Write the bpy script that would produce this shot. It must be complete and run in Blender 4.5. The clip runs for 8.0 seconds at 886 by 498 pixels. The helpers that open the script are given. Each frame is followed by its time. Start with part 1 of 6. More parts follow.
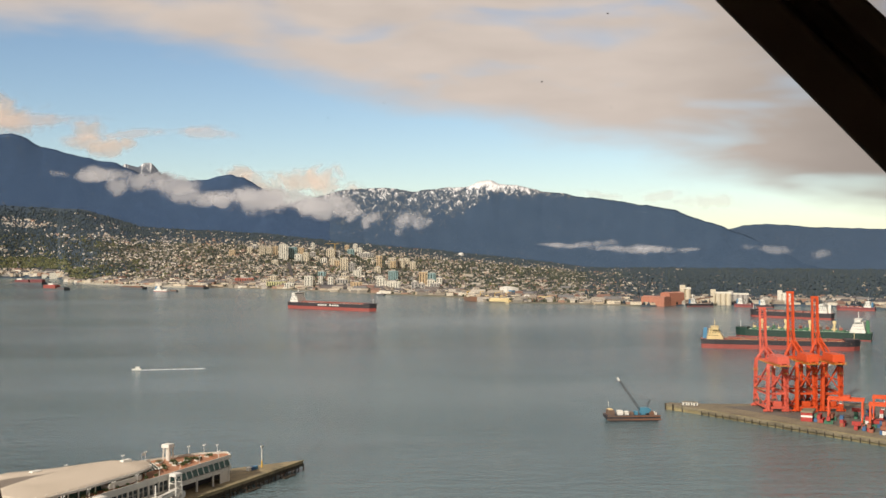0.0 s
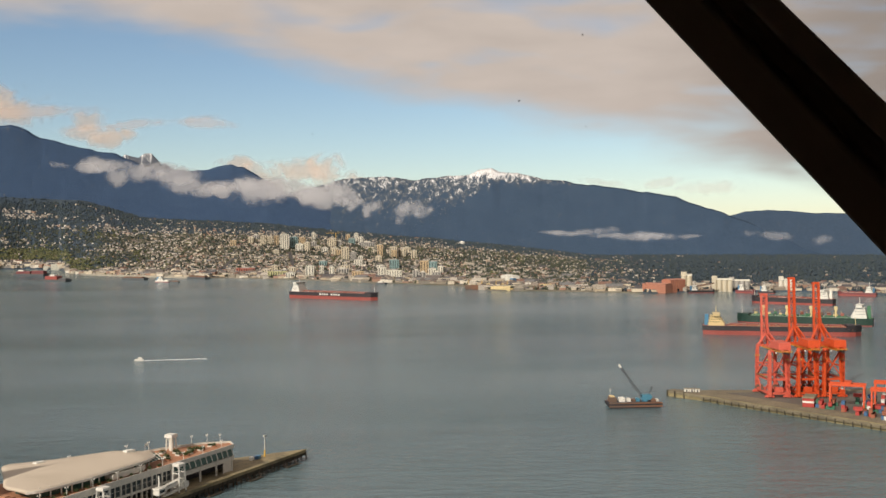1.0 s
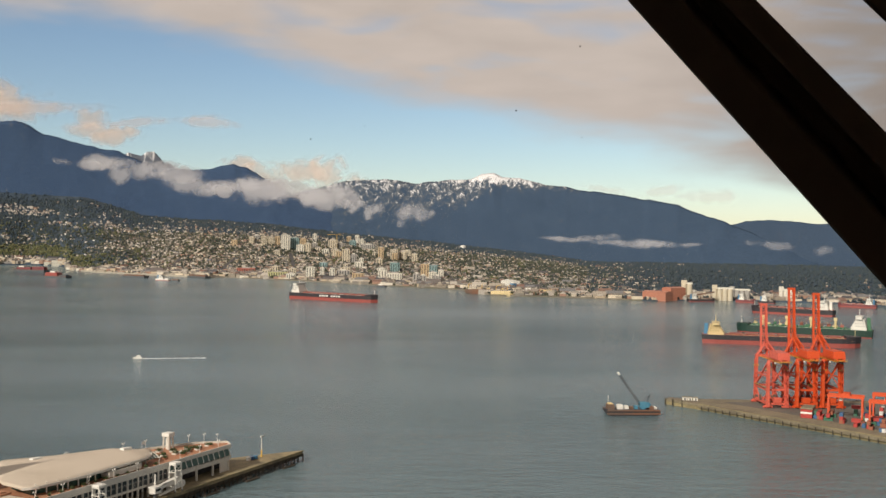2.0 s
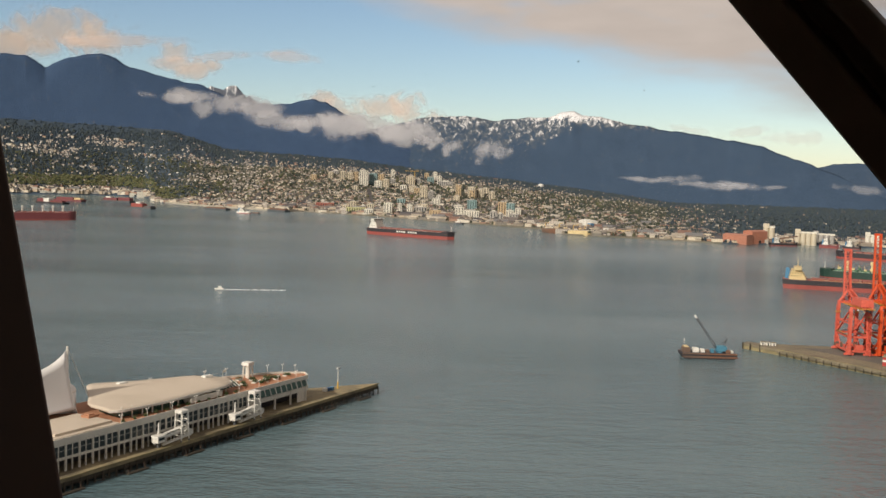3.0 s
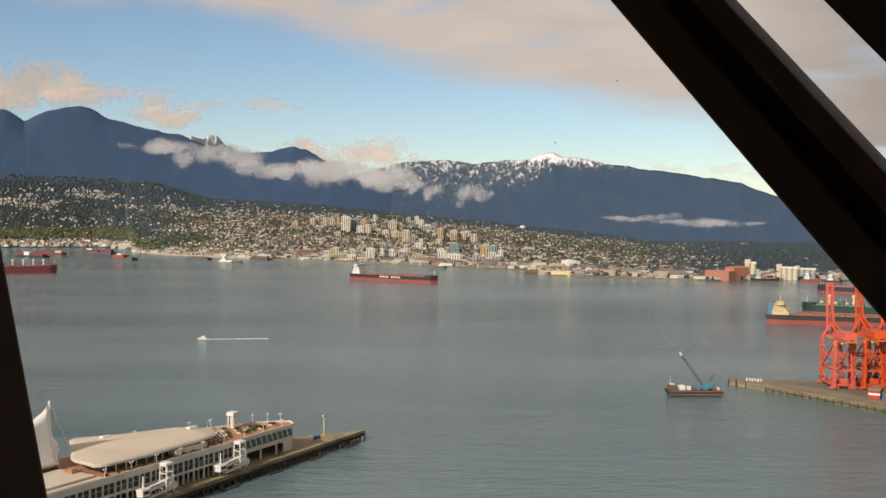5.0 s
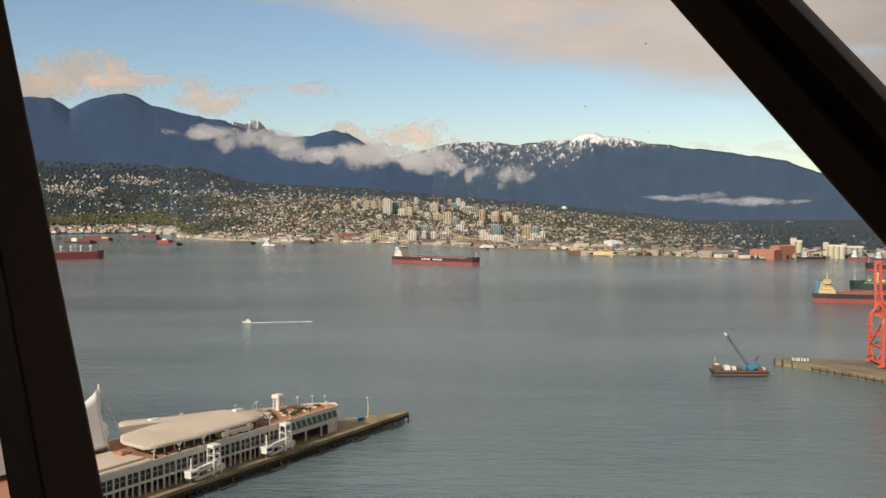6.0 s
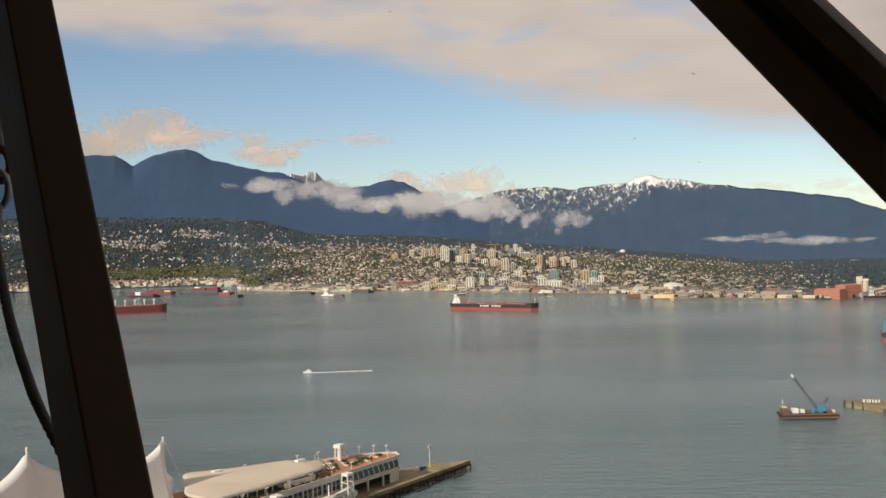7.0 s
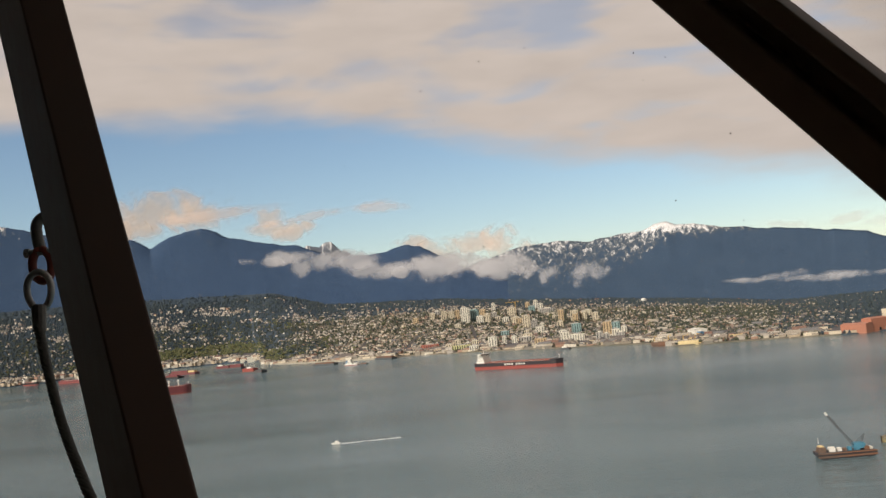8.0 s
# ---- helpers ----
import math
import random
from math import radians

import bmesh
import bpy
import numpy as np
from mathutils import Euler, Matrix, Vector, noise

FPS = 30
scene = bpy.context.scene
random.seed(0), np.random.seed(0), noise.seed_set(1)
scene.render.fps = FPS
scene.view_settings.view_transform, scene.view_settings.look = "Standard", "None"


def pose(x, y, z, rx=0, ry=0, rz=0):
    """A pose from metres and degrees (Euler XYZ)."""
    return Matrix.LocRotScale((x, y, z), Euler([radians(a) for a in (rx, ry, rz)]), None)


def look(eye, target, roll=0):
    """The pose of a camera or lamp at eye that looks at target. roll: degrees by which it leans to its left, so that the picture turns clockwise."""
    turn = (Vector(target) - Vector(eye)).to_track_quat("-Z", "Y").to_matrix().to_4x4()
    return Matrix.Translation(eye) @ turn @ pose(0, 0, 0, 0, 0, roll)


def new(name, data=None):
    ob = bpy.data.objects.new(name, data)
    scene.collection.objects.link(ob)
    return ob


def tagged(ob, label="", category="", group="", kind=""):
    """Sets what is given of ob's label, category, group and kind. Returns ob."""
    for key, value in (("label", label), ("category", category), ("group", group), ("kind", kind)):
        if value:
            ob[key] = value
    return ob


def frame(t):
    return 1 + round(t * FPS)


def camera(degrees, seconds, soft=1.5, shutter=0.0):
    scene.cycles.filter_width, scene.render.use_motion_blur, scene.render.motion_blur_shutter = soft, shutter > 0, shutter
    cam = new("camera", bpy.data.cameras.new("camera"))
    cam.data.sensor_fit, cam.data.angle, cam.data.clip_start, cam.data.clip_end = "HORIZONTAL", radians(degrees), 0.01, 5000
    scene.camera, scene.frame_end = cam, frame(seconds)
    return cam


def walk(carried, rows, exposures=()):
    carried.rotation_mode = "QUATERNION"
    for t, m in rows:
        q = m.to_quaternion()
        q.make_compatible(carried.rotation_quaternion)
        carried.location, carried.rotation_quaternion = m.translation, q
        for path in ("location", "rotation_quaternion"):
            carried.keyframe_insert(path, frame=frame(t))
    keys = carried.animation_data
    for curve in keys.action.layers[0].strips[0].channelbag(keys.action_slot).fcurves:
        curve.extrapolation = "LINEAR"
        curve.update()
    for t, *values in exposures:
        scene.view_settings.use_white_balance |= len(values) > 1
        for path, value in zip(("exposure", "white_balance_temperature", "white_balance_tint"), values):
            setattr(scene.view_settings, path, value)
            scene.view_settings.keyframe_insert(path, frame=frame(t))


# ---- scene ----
# ================= camera and its walk =================
EYE = 135.0   # height of the viewing deck over the water

# seconds, x, y, z (from the deck point), yaw, pitch, roll
ROWS = (
    (0, -0.069, 0.111, -0.119, -4.27, -0.34, -0.07),
    (0.5, -0.030, 0.100, -0.085, -4.10, -0.44, 0.09),
    (1, -0.040, 0.072, -0.076, -4.22, -0.97, 0.35),
    (2.3, -0.029, 0.064, -0.069, -4.25, -0.70, -1.75),
    (2.5, -0.028, 0.063, -0.068, -4.27, -0.69, -2.38),
    (2.7, -0.017, 0.063, -0.060, -3.16, -1.93, -1.55),
    (2.8, -0.012, 0.064, -0.056, -2.51, -2.15, -1.30),
    (2.9, -0.006, 0.064, -0.052, -1.33, -3.25, -1.00),
    (3, -0.001, 0.064, -0.048, 0.09, -4.26, -1.71),
    (3.1, 0.000, 0.055, -0.041, 1.37, -3.77, -3.40),
    (3.2, 0.001, 0.045, -0.035, 1.18, -3.01, -3.30),
    (3.3, 0.001, 0.037, -0.029, 0.41, -2.17, -2.85),
    (3.4, 0.001, 0.029, -0.022, -0.76, -1.40, -2.35),
    (3.5, 0.002, 0.022, -0.016, -1.63, -1.20, -1.27),
    (4, -0.022, 0.046, 0.027, -1.41, -1.62, -0.14),
    (4.2, -0.019, 0.040, 0.024, -1.36, -1.63, -0.15),
    (5.3, -0.003, 0.006, 0.004, -0.54, -2.22, -0.30),
    (5.5, 0.000, 0.000, 0.000, 0.00, -2.76, 0.00),
    (6, 0.008, -0.018, -0.019, 1.34, -2.84, 0.37),
    (6.5, 0.004, -0.018, -0.016, 3.07, -1.77, 0.73),
    (7, 0.018, -0.017, -0.036, 4.46, -0.22, 1.73),
    (7.1, 0.015, -0.024, -0.037, 4.16, 0.40, 1.62),
    (7.2, 0.011, -0.030, -0.037, 3.98, 0.60, 1.60),
    (7.3, 0.008, -0.036, -0.038, 4.48, 1.65, 1.97),
    (7.4, 0.006, -0.044, -0.040, 5.10, 3.10, 3.20),
    (7.5, 0.003, -0.052, -0.042, 6.05, 3.90, 4.43),
    (8, -0.029, -0.037, -0.010, 5.55, 3.22, 5.71),
)
cam = camera(45.82, 8.0)
walk(cam, [(t, pose(x, y, EYE + z, 90 + p, r, w)) for t, x, y, z, w, p, r in ROWS],
     exposures=((0.0, 0.42, 6350, 13), (0.5, 0.36, 6350, 13), (1.0, 0.25, 6350, 13), (3.0, 0.22, 6350, 13), (4.0, 0.32, 6350, 13),
                (6.0, 0.34, 6350, 13), (6.5, 0.36, 6350, 13), (7.5, 0.30, 6350, 13), (8.0, 0.28, 6350, 13)))

# ================= world, sun =================
SUN_AZ, SUN_EL = 141.0, 31.0      # degrees to the left of +y, degrees up


def nodes_of(tree):
    tree.nodes.clear()

    def add(kind, ins=None, **props):
        n = tree.nodes.new(kind)
        for k, v in props.items():
            if k == "operation": n.operation = v
            elif k == "blend": n.blend_type = v
            elif k == "interp": n.interpolation_type = v
            elif k == "data": n.data_type = v
        for k, v in (ins or {}).items():
            sock = n.inputs[k]
            if isinstance(v, bpy.types.NodeSocket): tree.links.new(v, sock)
            else: sock.default_value = v
        return n
    return add


def build_world():
    w = bpy.data.worlds.new("world")
    w.use_nodes = True
    scene.world = w
    add = nodes_of(w.node_tree)
    M = lambda op, a, b=0.0, c=0.0: add("ShaderNodeMath", {0: a, 1: b, 2: c}, operation=op).outputs[0]
    sky = add("ShaderNodeTexSky")
    sky.sky_type, sky.sun_disc = "NISHITA", False
    sky.sun_elevation, sky.sun_rotation = radians(SUN_EL), radians(-SUN_AZ)
    sky.altitude, sky.air_density, sky.dust_density, sky.ozone_density = 130, 0.95, 0.25, 1.3
    d = add("ShaderNodeTexCoord").outputs["Generated"]
    sep = add("ShaderNodeSeparateXYZ", {0: d})
    x, y, z = sep.outputs
    # azimuth to the left and elevation, in degrees
    az = M("MULTIPLY", M("ARCTAN2", M("MULTIPLY", x, -1.0), y), 57.2958)
    el = M("MULTIPLY", M("ARCSINE", z), 57.2958)
    flat = add("ShaderNodeCombineXYZ", {0: M("MULTIPLY", az, 0.06), 1: M("MULTIPLY", el, 0.22), 2: 0.0}).outputs[0]
    big = add("ShaderNodeTexNoise", {"Vector": flat, "Scale": 1.1, "Detail": 4.0, "Roughness": 0.5}).outputs[0]
    fine = add("ShaderNodeTexNoise", {"Vector": flat, "Scale": 3.2, "Detail": 3.0, "Roughness": 0.5}).outputs[0]
    # a cloud deck with a sloping lower rim
    rim = M("MINIMUM", M("MULTIPLY_ADD", az, 0.215, 7.7), 11.0)
    over = M("SUBTRACT", el, rim)
    warp = M("MULTIPLY", M("SUBTRACT", big, 0.5), 4.2)
    warp2 = M("MULTIPLY", M("SUBTRACT", fine, 0.5), 1.2)
    deck = add("ShaderNodeMapRange", {0: M("ADD", M("ADD", over, warp), warp2), 1: -0.6, 2: 1.5}, interp="SMOOTHSTEP").outputs[0]
    # thinner places in the deck where blue shows
    thin = add("ShaderNodeMapRange", {0: add("ShaderNodeTexNoise", {"Vector": flat, "Scale": 1.7, "Detail": 3.0, "Roughness": 0.55, "Distortion": 0.3}).outputs[0],
                                      1: 0.30, 2: 0.52}, interp="SMOOTHSTEP").outputs[0]
    deck = M("MULTIPLY", deck, M("MULTIPLY_ADD", thin, 0.50, 0.50))
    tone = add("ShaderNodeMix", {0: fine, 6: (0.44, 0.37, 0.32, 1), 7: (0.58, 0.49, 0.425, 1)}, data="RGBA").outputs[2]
    # shade painted into the cloud tone, deepening towards the right-hand bearings
    east_shade = add("ShaderNodeMapRange", {0: az, 1: -28.0, 2: -13.0, 3: 0.55, 4: 1.0}, interp="SMOOTHSTEP").outputs[0]
    tone = add("ShaderNodeHueSaturation", {"Value": east_shade, "Color": tone}).outputs[0]
    blue = add("ShaderNodeBackground", {0: sky.outputs[0], 1: 0.083})
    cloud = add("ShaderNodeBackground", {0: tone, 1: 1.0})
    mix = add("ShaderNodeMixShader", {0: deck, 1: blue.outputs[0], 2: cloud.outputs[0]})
    out = add("ShaderNodeOutputWorld", {0: mix.outputs[0]})


build_world()
sun_data = bpy.data.lights.new("sun", "SUN")
sun_data.energy, sun_data.angle, sun_data.color = 3.1, radians(0.6), (1.0, 0.88, 0.73)
a, e = radians(SUN_AZ), radians(SUN_EL)
sun_way = Vector((-math.sin(a) * math.cos(e), math.cos(a) * math.cos(e), math.sin(e)))
sun = new("sun", sun_data)
sun.matrix_world = look((sun_way * 300)[:], (0, 0, 0))


# ================= materials =================
def material(name, colour, rough=0.6, metal=0.0, vary=0.18, grain=3.0, patch=0.3, bump=0.0, second=None, coat=0.0,
             per_piece=0.0, space="Object"):
    """Principled surface with grain and larger patches of a second colour; per_piece varies joined pieces."""
    m = bpy.data.materials.new(name)
    m.use_nodes = True
    add = nodes_of(m.node_tree)
    co = add("ShaderNodeTexCoord").outputs[space]
    n1 = add("ShaderNodeTexNoise", {"Vector": co, "Scale": grain, "Detail": 5.0, "Roughness": 0.65}).outputs[0]
    n2 = add("ShaderNodeTexNoise", {"Vector": co, "Scale": grain * 0.12, "Detail": 3.0}).outputs[0]
    c = (*colour, 1)
    s = (*(second or [v * 0.62 for v in colour]), 1)
    k = add("ShaderNodeMapRange", {0: n2, 1: 0.42, 2: 0.68, 3: 0.0, 4: patch}).outputs[0]
    base = add("ShaderNodeMix", {0: k, 6: c, 7: s}, data="RGBA").outputs[2]
    v = add("ShaderNodeMapRange", {0: n1, 1: 0.25, 2: 0.75, 3: 1 - vary, 4: 1 + vary}).outputs[0]
    if per_piece:
        isl = add("ShaderNodeNewGeometry").outputs["Random Per Island"]
        w = add("ShaderNodeMapRange", {0: isl, 1: 0.0, 2: 1.0, 3: 1 - per_piece, 4: 1 + per_piece}).outputs[0]
        v = add("ShaderNodeMath", {0: v, 1: w}, operation="MULTIPLY").outputs[0]
    hsv = add("ShaderNodeHueSaturation", {"Value": v, "Color": base}).outputs[0]
    r = add("ShaderNodeMapRange", {0: n1, 1: 0.2, 2: 0.8, 3: max(0.02, rough - 0.1), 4: min(1, rough + 0.1)}).outputs[0]
    p = add("ShaderNodeBsdfPrincipled", {"Base Color": hsv, "Roughness": r, "Metallic": metal, "Coat Weight": coat})
    if bump:
        b = add("ShaderNodeBump", {"Height": n1, "Strength": 0.6, "Distance": bump})
        m.node_tree.links.new(b.outputs[0], p.inputs["Normal"])
    add("ShaderNodeOutputMaterial", {0: p.outputs[0]})
    return m


def palette_material(name, stops, rough=0.7, grain=0.4, vary=0.12):
    """Each joined piece takes one colour of a palette."""
    m = bpy.data.materials.new(name)
    m.use_nodes = True
    add = nodes_of(m.node_tree)
    isl = add("ShaderNodeNewGeometry").outputs["Random Per Island"]
    ramp = add("ShaderNodeValToRGB", {0: isl})
    cr = ramp.color_ramp
    cr.interpolation = "CONSTANT"
    while len(cr.elements) < len(stops):
        cr.elements.new(0.5)
    for i, c in enumerate(stops):
        cr.elements[i].position, cr.elements[i].color = i / len(stops), (*c, 1)
    n1 = add("ShaderNodeTexNoise", {"Vector": add("ShaderNodeTexCoord").outputs["Object"], "Scale": grain, "Detail": 4.0}).outputs[0]
    v = add("ShaderNodeMapRange", {0: n1, 1: 0.3, 2: 0.7, 3: 1 - vary, 4: 1 + vary}).outputs[0]
    hsv = add("ShaderNodeHueSaturation", {"Value": v, "Color": ramp.outputs[0]}).outputs[0]
    p = add("ShaderNodeBsdfPrincipled", {"Base Color": hsv, "Roughness": rough})
    add("ShaderNodeOutputMaterial", {0: p.outputs[0]})
    return m


def water_material():
    m = bpy.data.materials.new("sea_water")
    m.use_nodes = True
    add = nodes_of(m.node_tree)
    co = add("ShaderNodeTexCoord").outputs["Object"]
    def waves(scale, detail, turn, stretch):
        mp = add("ShaderNodeMapping", {"Vector": co, "Rotation": (0, 0, radians(turn)), "Scale": (stretch, 1.0, 1.0)})
        return add("ShaderNodeTexNoise", {"Vector": mp.outputs[0], "Scale": scale, "Detail": detail, "Roughness": 0.55}).outputs[0]
    swell = waves(0.10, 3.0, 12, 0.35)
    chop = waves(0.45, 4.0, -8, 0.5)
    calm = waves(0.0045, 5.0, 6, 0.30)
    slick = waves(0.0016, 4.0, -4, 0.22)
    k = add("ShaderNodeMapRange", {0: calm, 1: 0.36, 2: 0.64, 3: 0.42, 4: 1.0}, interp="SMOOTHSTEP").outputs[0]
    h = add("ShaderNodeMath", {0: swell, 1: 1.6, 2: chop}, operation="MULTIPLY_ADD").outputs[0]
    h = add("ShaderNodeMath", {0: h, 1: k}, operation="MULTIPLY").outputs[0]
    b = add("ShaderNodeBump", {"Height": h, "Strength": 0.9, "Distance": 1.9})
    rough = add("ShaderNodeMapRange", {0: slick, 1: 0.35, 2: 0.65, 3: 0.09, 4: 0.20}).outputs[0]
    lanes = add("ShaderNodeMapRange", {0: slick, 1: 0.38, 2: 0.62}, interp="SMOOTHSTEP").outputs[0]
    base = add("ShaderNodeMix", {0: lanes, 6: (0.070, 0.130, 0.152, 1), 7: (0.134, 0.198, 0.220, 1)}, data="RGBA").outputs[2]
    p = add("ShaderNodeBsdfPrincipled", {"Base Color": base, "Roughness": rough, "IOR": 1.333, "Specular IOR Level": 1.0, "Normal": b.outputs[0]})
    add("ShaderNodeOutputMaterial", {0: p.outputs[0]})
    return m


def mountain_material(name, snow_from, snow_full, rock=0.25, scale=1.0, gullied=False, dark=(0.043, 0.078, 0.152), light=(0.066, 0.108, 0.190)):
    """Dark conifer forest, with blue haze mixed into its colour, that gives way to rock and broken snow with height."""
    m = bpy.data.materials.new(name)
    m.use_nodes = True
    add = nodes_of(m.node_tree)
    co = add("ShaderNodeTexCoord").outputs["Object"]
    geo = add("ShaderNodeNewGeometry")
    z = add("ShaderNodeSeparateXYZ", {0: co}).outputs[2]
    trees = add("ShaderNodeTexNoise", {"Vector": co, "Scale": 0.16 * scale, "Detail": 5.0, "Roughness": 0.7}).outputs[0]
    stands = add("ShaderNodeTexNoise", {"Vector": co, "Scale": 0.012 * scale, "Detail": 6.0, "Roughness": 0.6}).outputs[0]
    steep = add("ShaderNodeMapping", {"Vector": co, "Scale": (1.0, 1.0, 0.25)}).outputs[0]
    gully = add("ShaderNodeTexNoise", {"Vector": steep, "Scale": 0.05 * scale, "Detail": 7.0, "Roughness": 0.68, "Distortion": 0.6}).outputs[0]
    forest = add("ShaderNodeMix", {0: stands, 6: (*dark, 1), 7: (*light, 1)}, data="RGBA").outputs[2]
    stone = add("ShaderNodeMix", {0: gully, 6: (0.07, 0.095, 0.125, 1), 7: (0.15, 0.165, 0.185, 1)}, data="RGBA").outputs[2]
    up = add("ShaderNodeMapRange", {0: z, 1: snow_from, 2: snow_full, 3: 0.0, 4: 1.0}).outputs[0]
    if gullied:
        # gully snow runs far down the western part, up to a slanting spur, and paints its sunlit side lighter; the spur
        # itself is wooded
        sp = add("ShaderNodeSeparateXYZ", {0: co}).outputs
        bearing = add("ShaderNodeMath", {0: add("ShaderNodeMath", {0: sp[0], 1: -1.0}, operation="MULTIPLY").outputs[0], 1: sp[1]}, operation="ARCTAN2").outputs[0]
        spur = add("ShaderNodeMath", {0: z, 1: -0.00032, 2: -0.0102}, operation="MULTIPLY_ADD").outputs[0]
        off = add("ShaderNodeMath", {0: bearing, 1: spur}, operation="SUBTRACT").outputs[0]
        off = add("ShaderNodeMath", {0: add("ShaderNodeMath", {0: gully, 1: 0.5}, operation="SUBTRACT").outputs[0], 1: 0.03, 2: off}, operation="MULTIPLY_ADD").outputs[0]
        lit_slope = add("ShaderNodeMapRange", {0: off, 1: -0.004, 2: 0.010}, interp="SMOOTHSTEP").outputs[0]
        low = add("ShaderNodeMapRange", {0: z, 1: 170.0, 2: 420.0, 3: 0.08, 4: 0.60}).outputs[0]
        up = add("ShaderNodeMath", {0: up, 1: add("ShaderNodeMath", {0: low, 1: lit_slope}, operation="MULTIPLY").outputs[0]}, operation="MAXIMUM").outputs[0]
    rk = add("ShaderNodeMath", {0: up, 1: rock, 2: 0.0}, operation="MULTIPLY_ADD").outputs[0]
    rk = add("ShaderNodeMapRange", {0: add("ShaderNodeMath", {0: gully, 1: rk}, operation="ADD").outputs[0], 1: 0.62, 2: 0.74}).outputs[0]
    c1 = add("ShaderNodeMix", {0: rk, 6: forest, 7: stone}, data="RGBA").outputs[2]
    sn = add("ShaderNodeMath", {0: up, 1: 0.48, 2: gully}, operation="MULTIPLY_ADD").outputs[0]
    sn = add("ShaderNodeMapRange", {0: sn, 1: 0.74, 2: 0.86}).outputs[0]
    c2 = add("ShaderNodeMix", {0: sn, 6: c1, 7: (0.82, 0.82, 0.84, 1)}, data="RGBA").outputs[2]
    v = add("ShaderNodeMapRange", {0: trees, 1: 0.3, 2: 0.7, 3: 0.75, 4: 1.25}).outputs[0]
    hsv = add("ShaderNodeHueSaturation", {"Value": v, "Color": c2}).outputs[0]
    b = add("ShaderNodeBump", {"Height": trees, "Strength": 0.5, "Distance": 6.0})
    p = add("ShaderNodeBsdfPrincipled", {"Base Color": hsv, "Roughness": 0.95, "Specular IOR Level": 0.1, "Normal": b.outputs[0]})
    add("ShaderNodeOutputMaterial", {0: p.outputs[0]})
    return m


def cloud_material(name, colour, sparse, scale, seed, ragged=2.0, cover=0.72):
    """Vapour: white scatterer whose cover thins out by noise; UV gives the bank's own extent."""
    m = bpy.data.materials.new(name)
    m.use_nodes = True
    add = nodes_of(m.node_tree)
    M = lambda op, a, b=0.0, c=0.0: add("ShaderNodeMath", {0: a, 1: b, 2: c}, operation=op).outputs[0]
    tc = add("ShaderNodeTexCoord")
    uv = add("ShaderNodeSeparateXYZ", {0: tc.outputs["UV"]})
    n = add("ShaderNodeTexNoise", {"Vector": add("ShaderNodeMapping", {"Vector": tc.outputs["Object"], "Location": (seed, seed * 2.0, 0)}).outputs[0],
                                   "Scale": scale, "Detail": 7.0, "Roughness": 0.58, "Distortion": 0.4}).outputs[0]
    u2 = M("MULTIPLY_ADD", uv.outputs[0], 2.0, -1.0)
    v2 = M("MULTIPLY_ADD", uv.outputs[1], 2.0, -1.0)
    body = M("SUBTRACT", 1.0, M("SQRT", M("ADD", M("POWER", u2, 2.0), M("POWER", v2, 2.0))))
    dens = M("ADD", body, M("MULTIPLY", M("SUBTRACT", n, 0.5), ragged))
    alpha = add("ShaderNodeMapRange", {0: dens, 1: sparse, 2: sparse + 0.75, 3: 0.0, 4: cover}, interp="SMOOTHSTEP").outputs[0]
    inside = add("ShaderNodeMapRange", {0: body, 1: 0.0, 2: 0.3}, interp="SMOOTHSTEP").outputs[0]
    alpha = M("MULTIPLY", alpha, inside)
    df = add("ShaderNodeBsdfDiffuse", {0: (*colour, 1)})
    tl = add("ShaderNodeBsdfTranslucent", {0: (*[v * 0.55 for v in colour], 1)})
    half = add("ShaderNodeAddShader", {0: df.outputs[0], 1: tl.outputs[0]})
    mix = add("ShaderNodeMixShader", {0: alpha, 1: add("ShaderNodeBsdfTransparent").outputs[0], 2: half.outputs[0]})
    add("ShaderNodeOutputMaterial", {0: mix.outputs[0]})
    return m


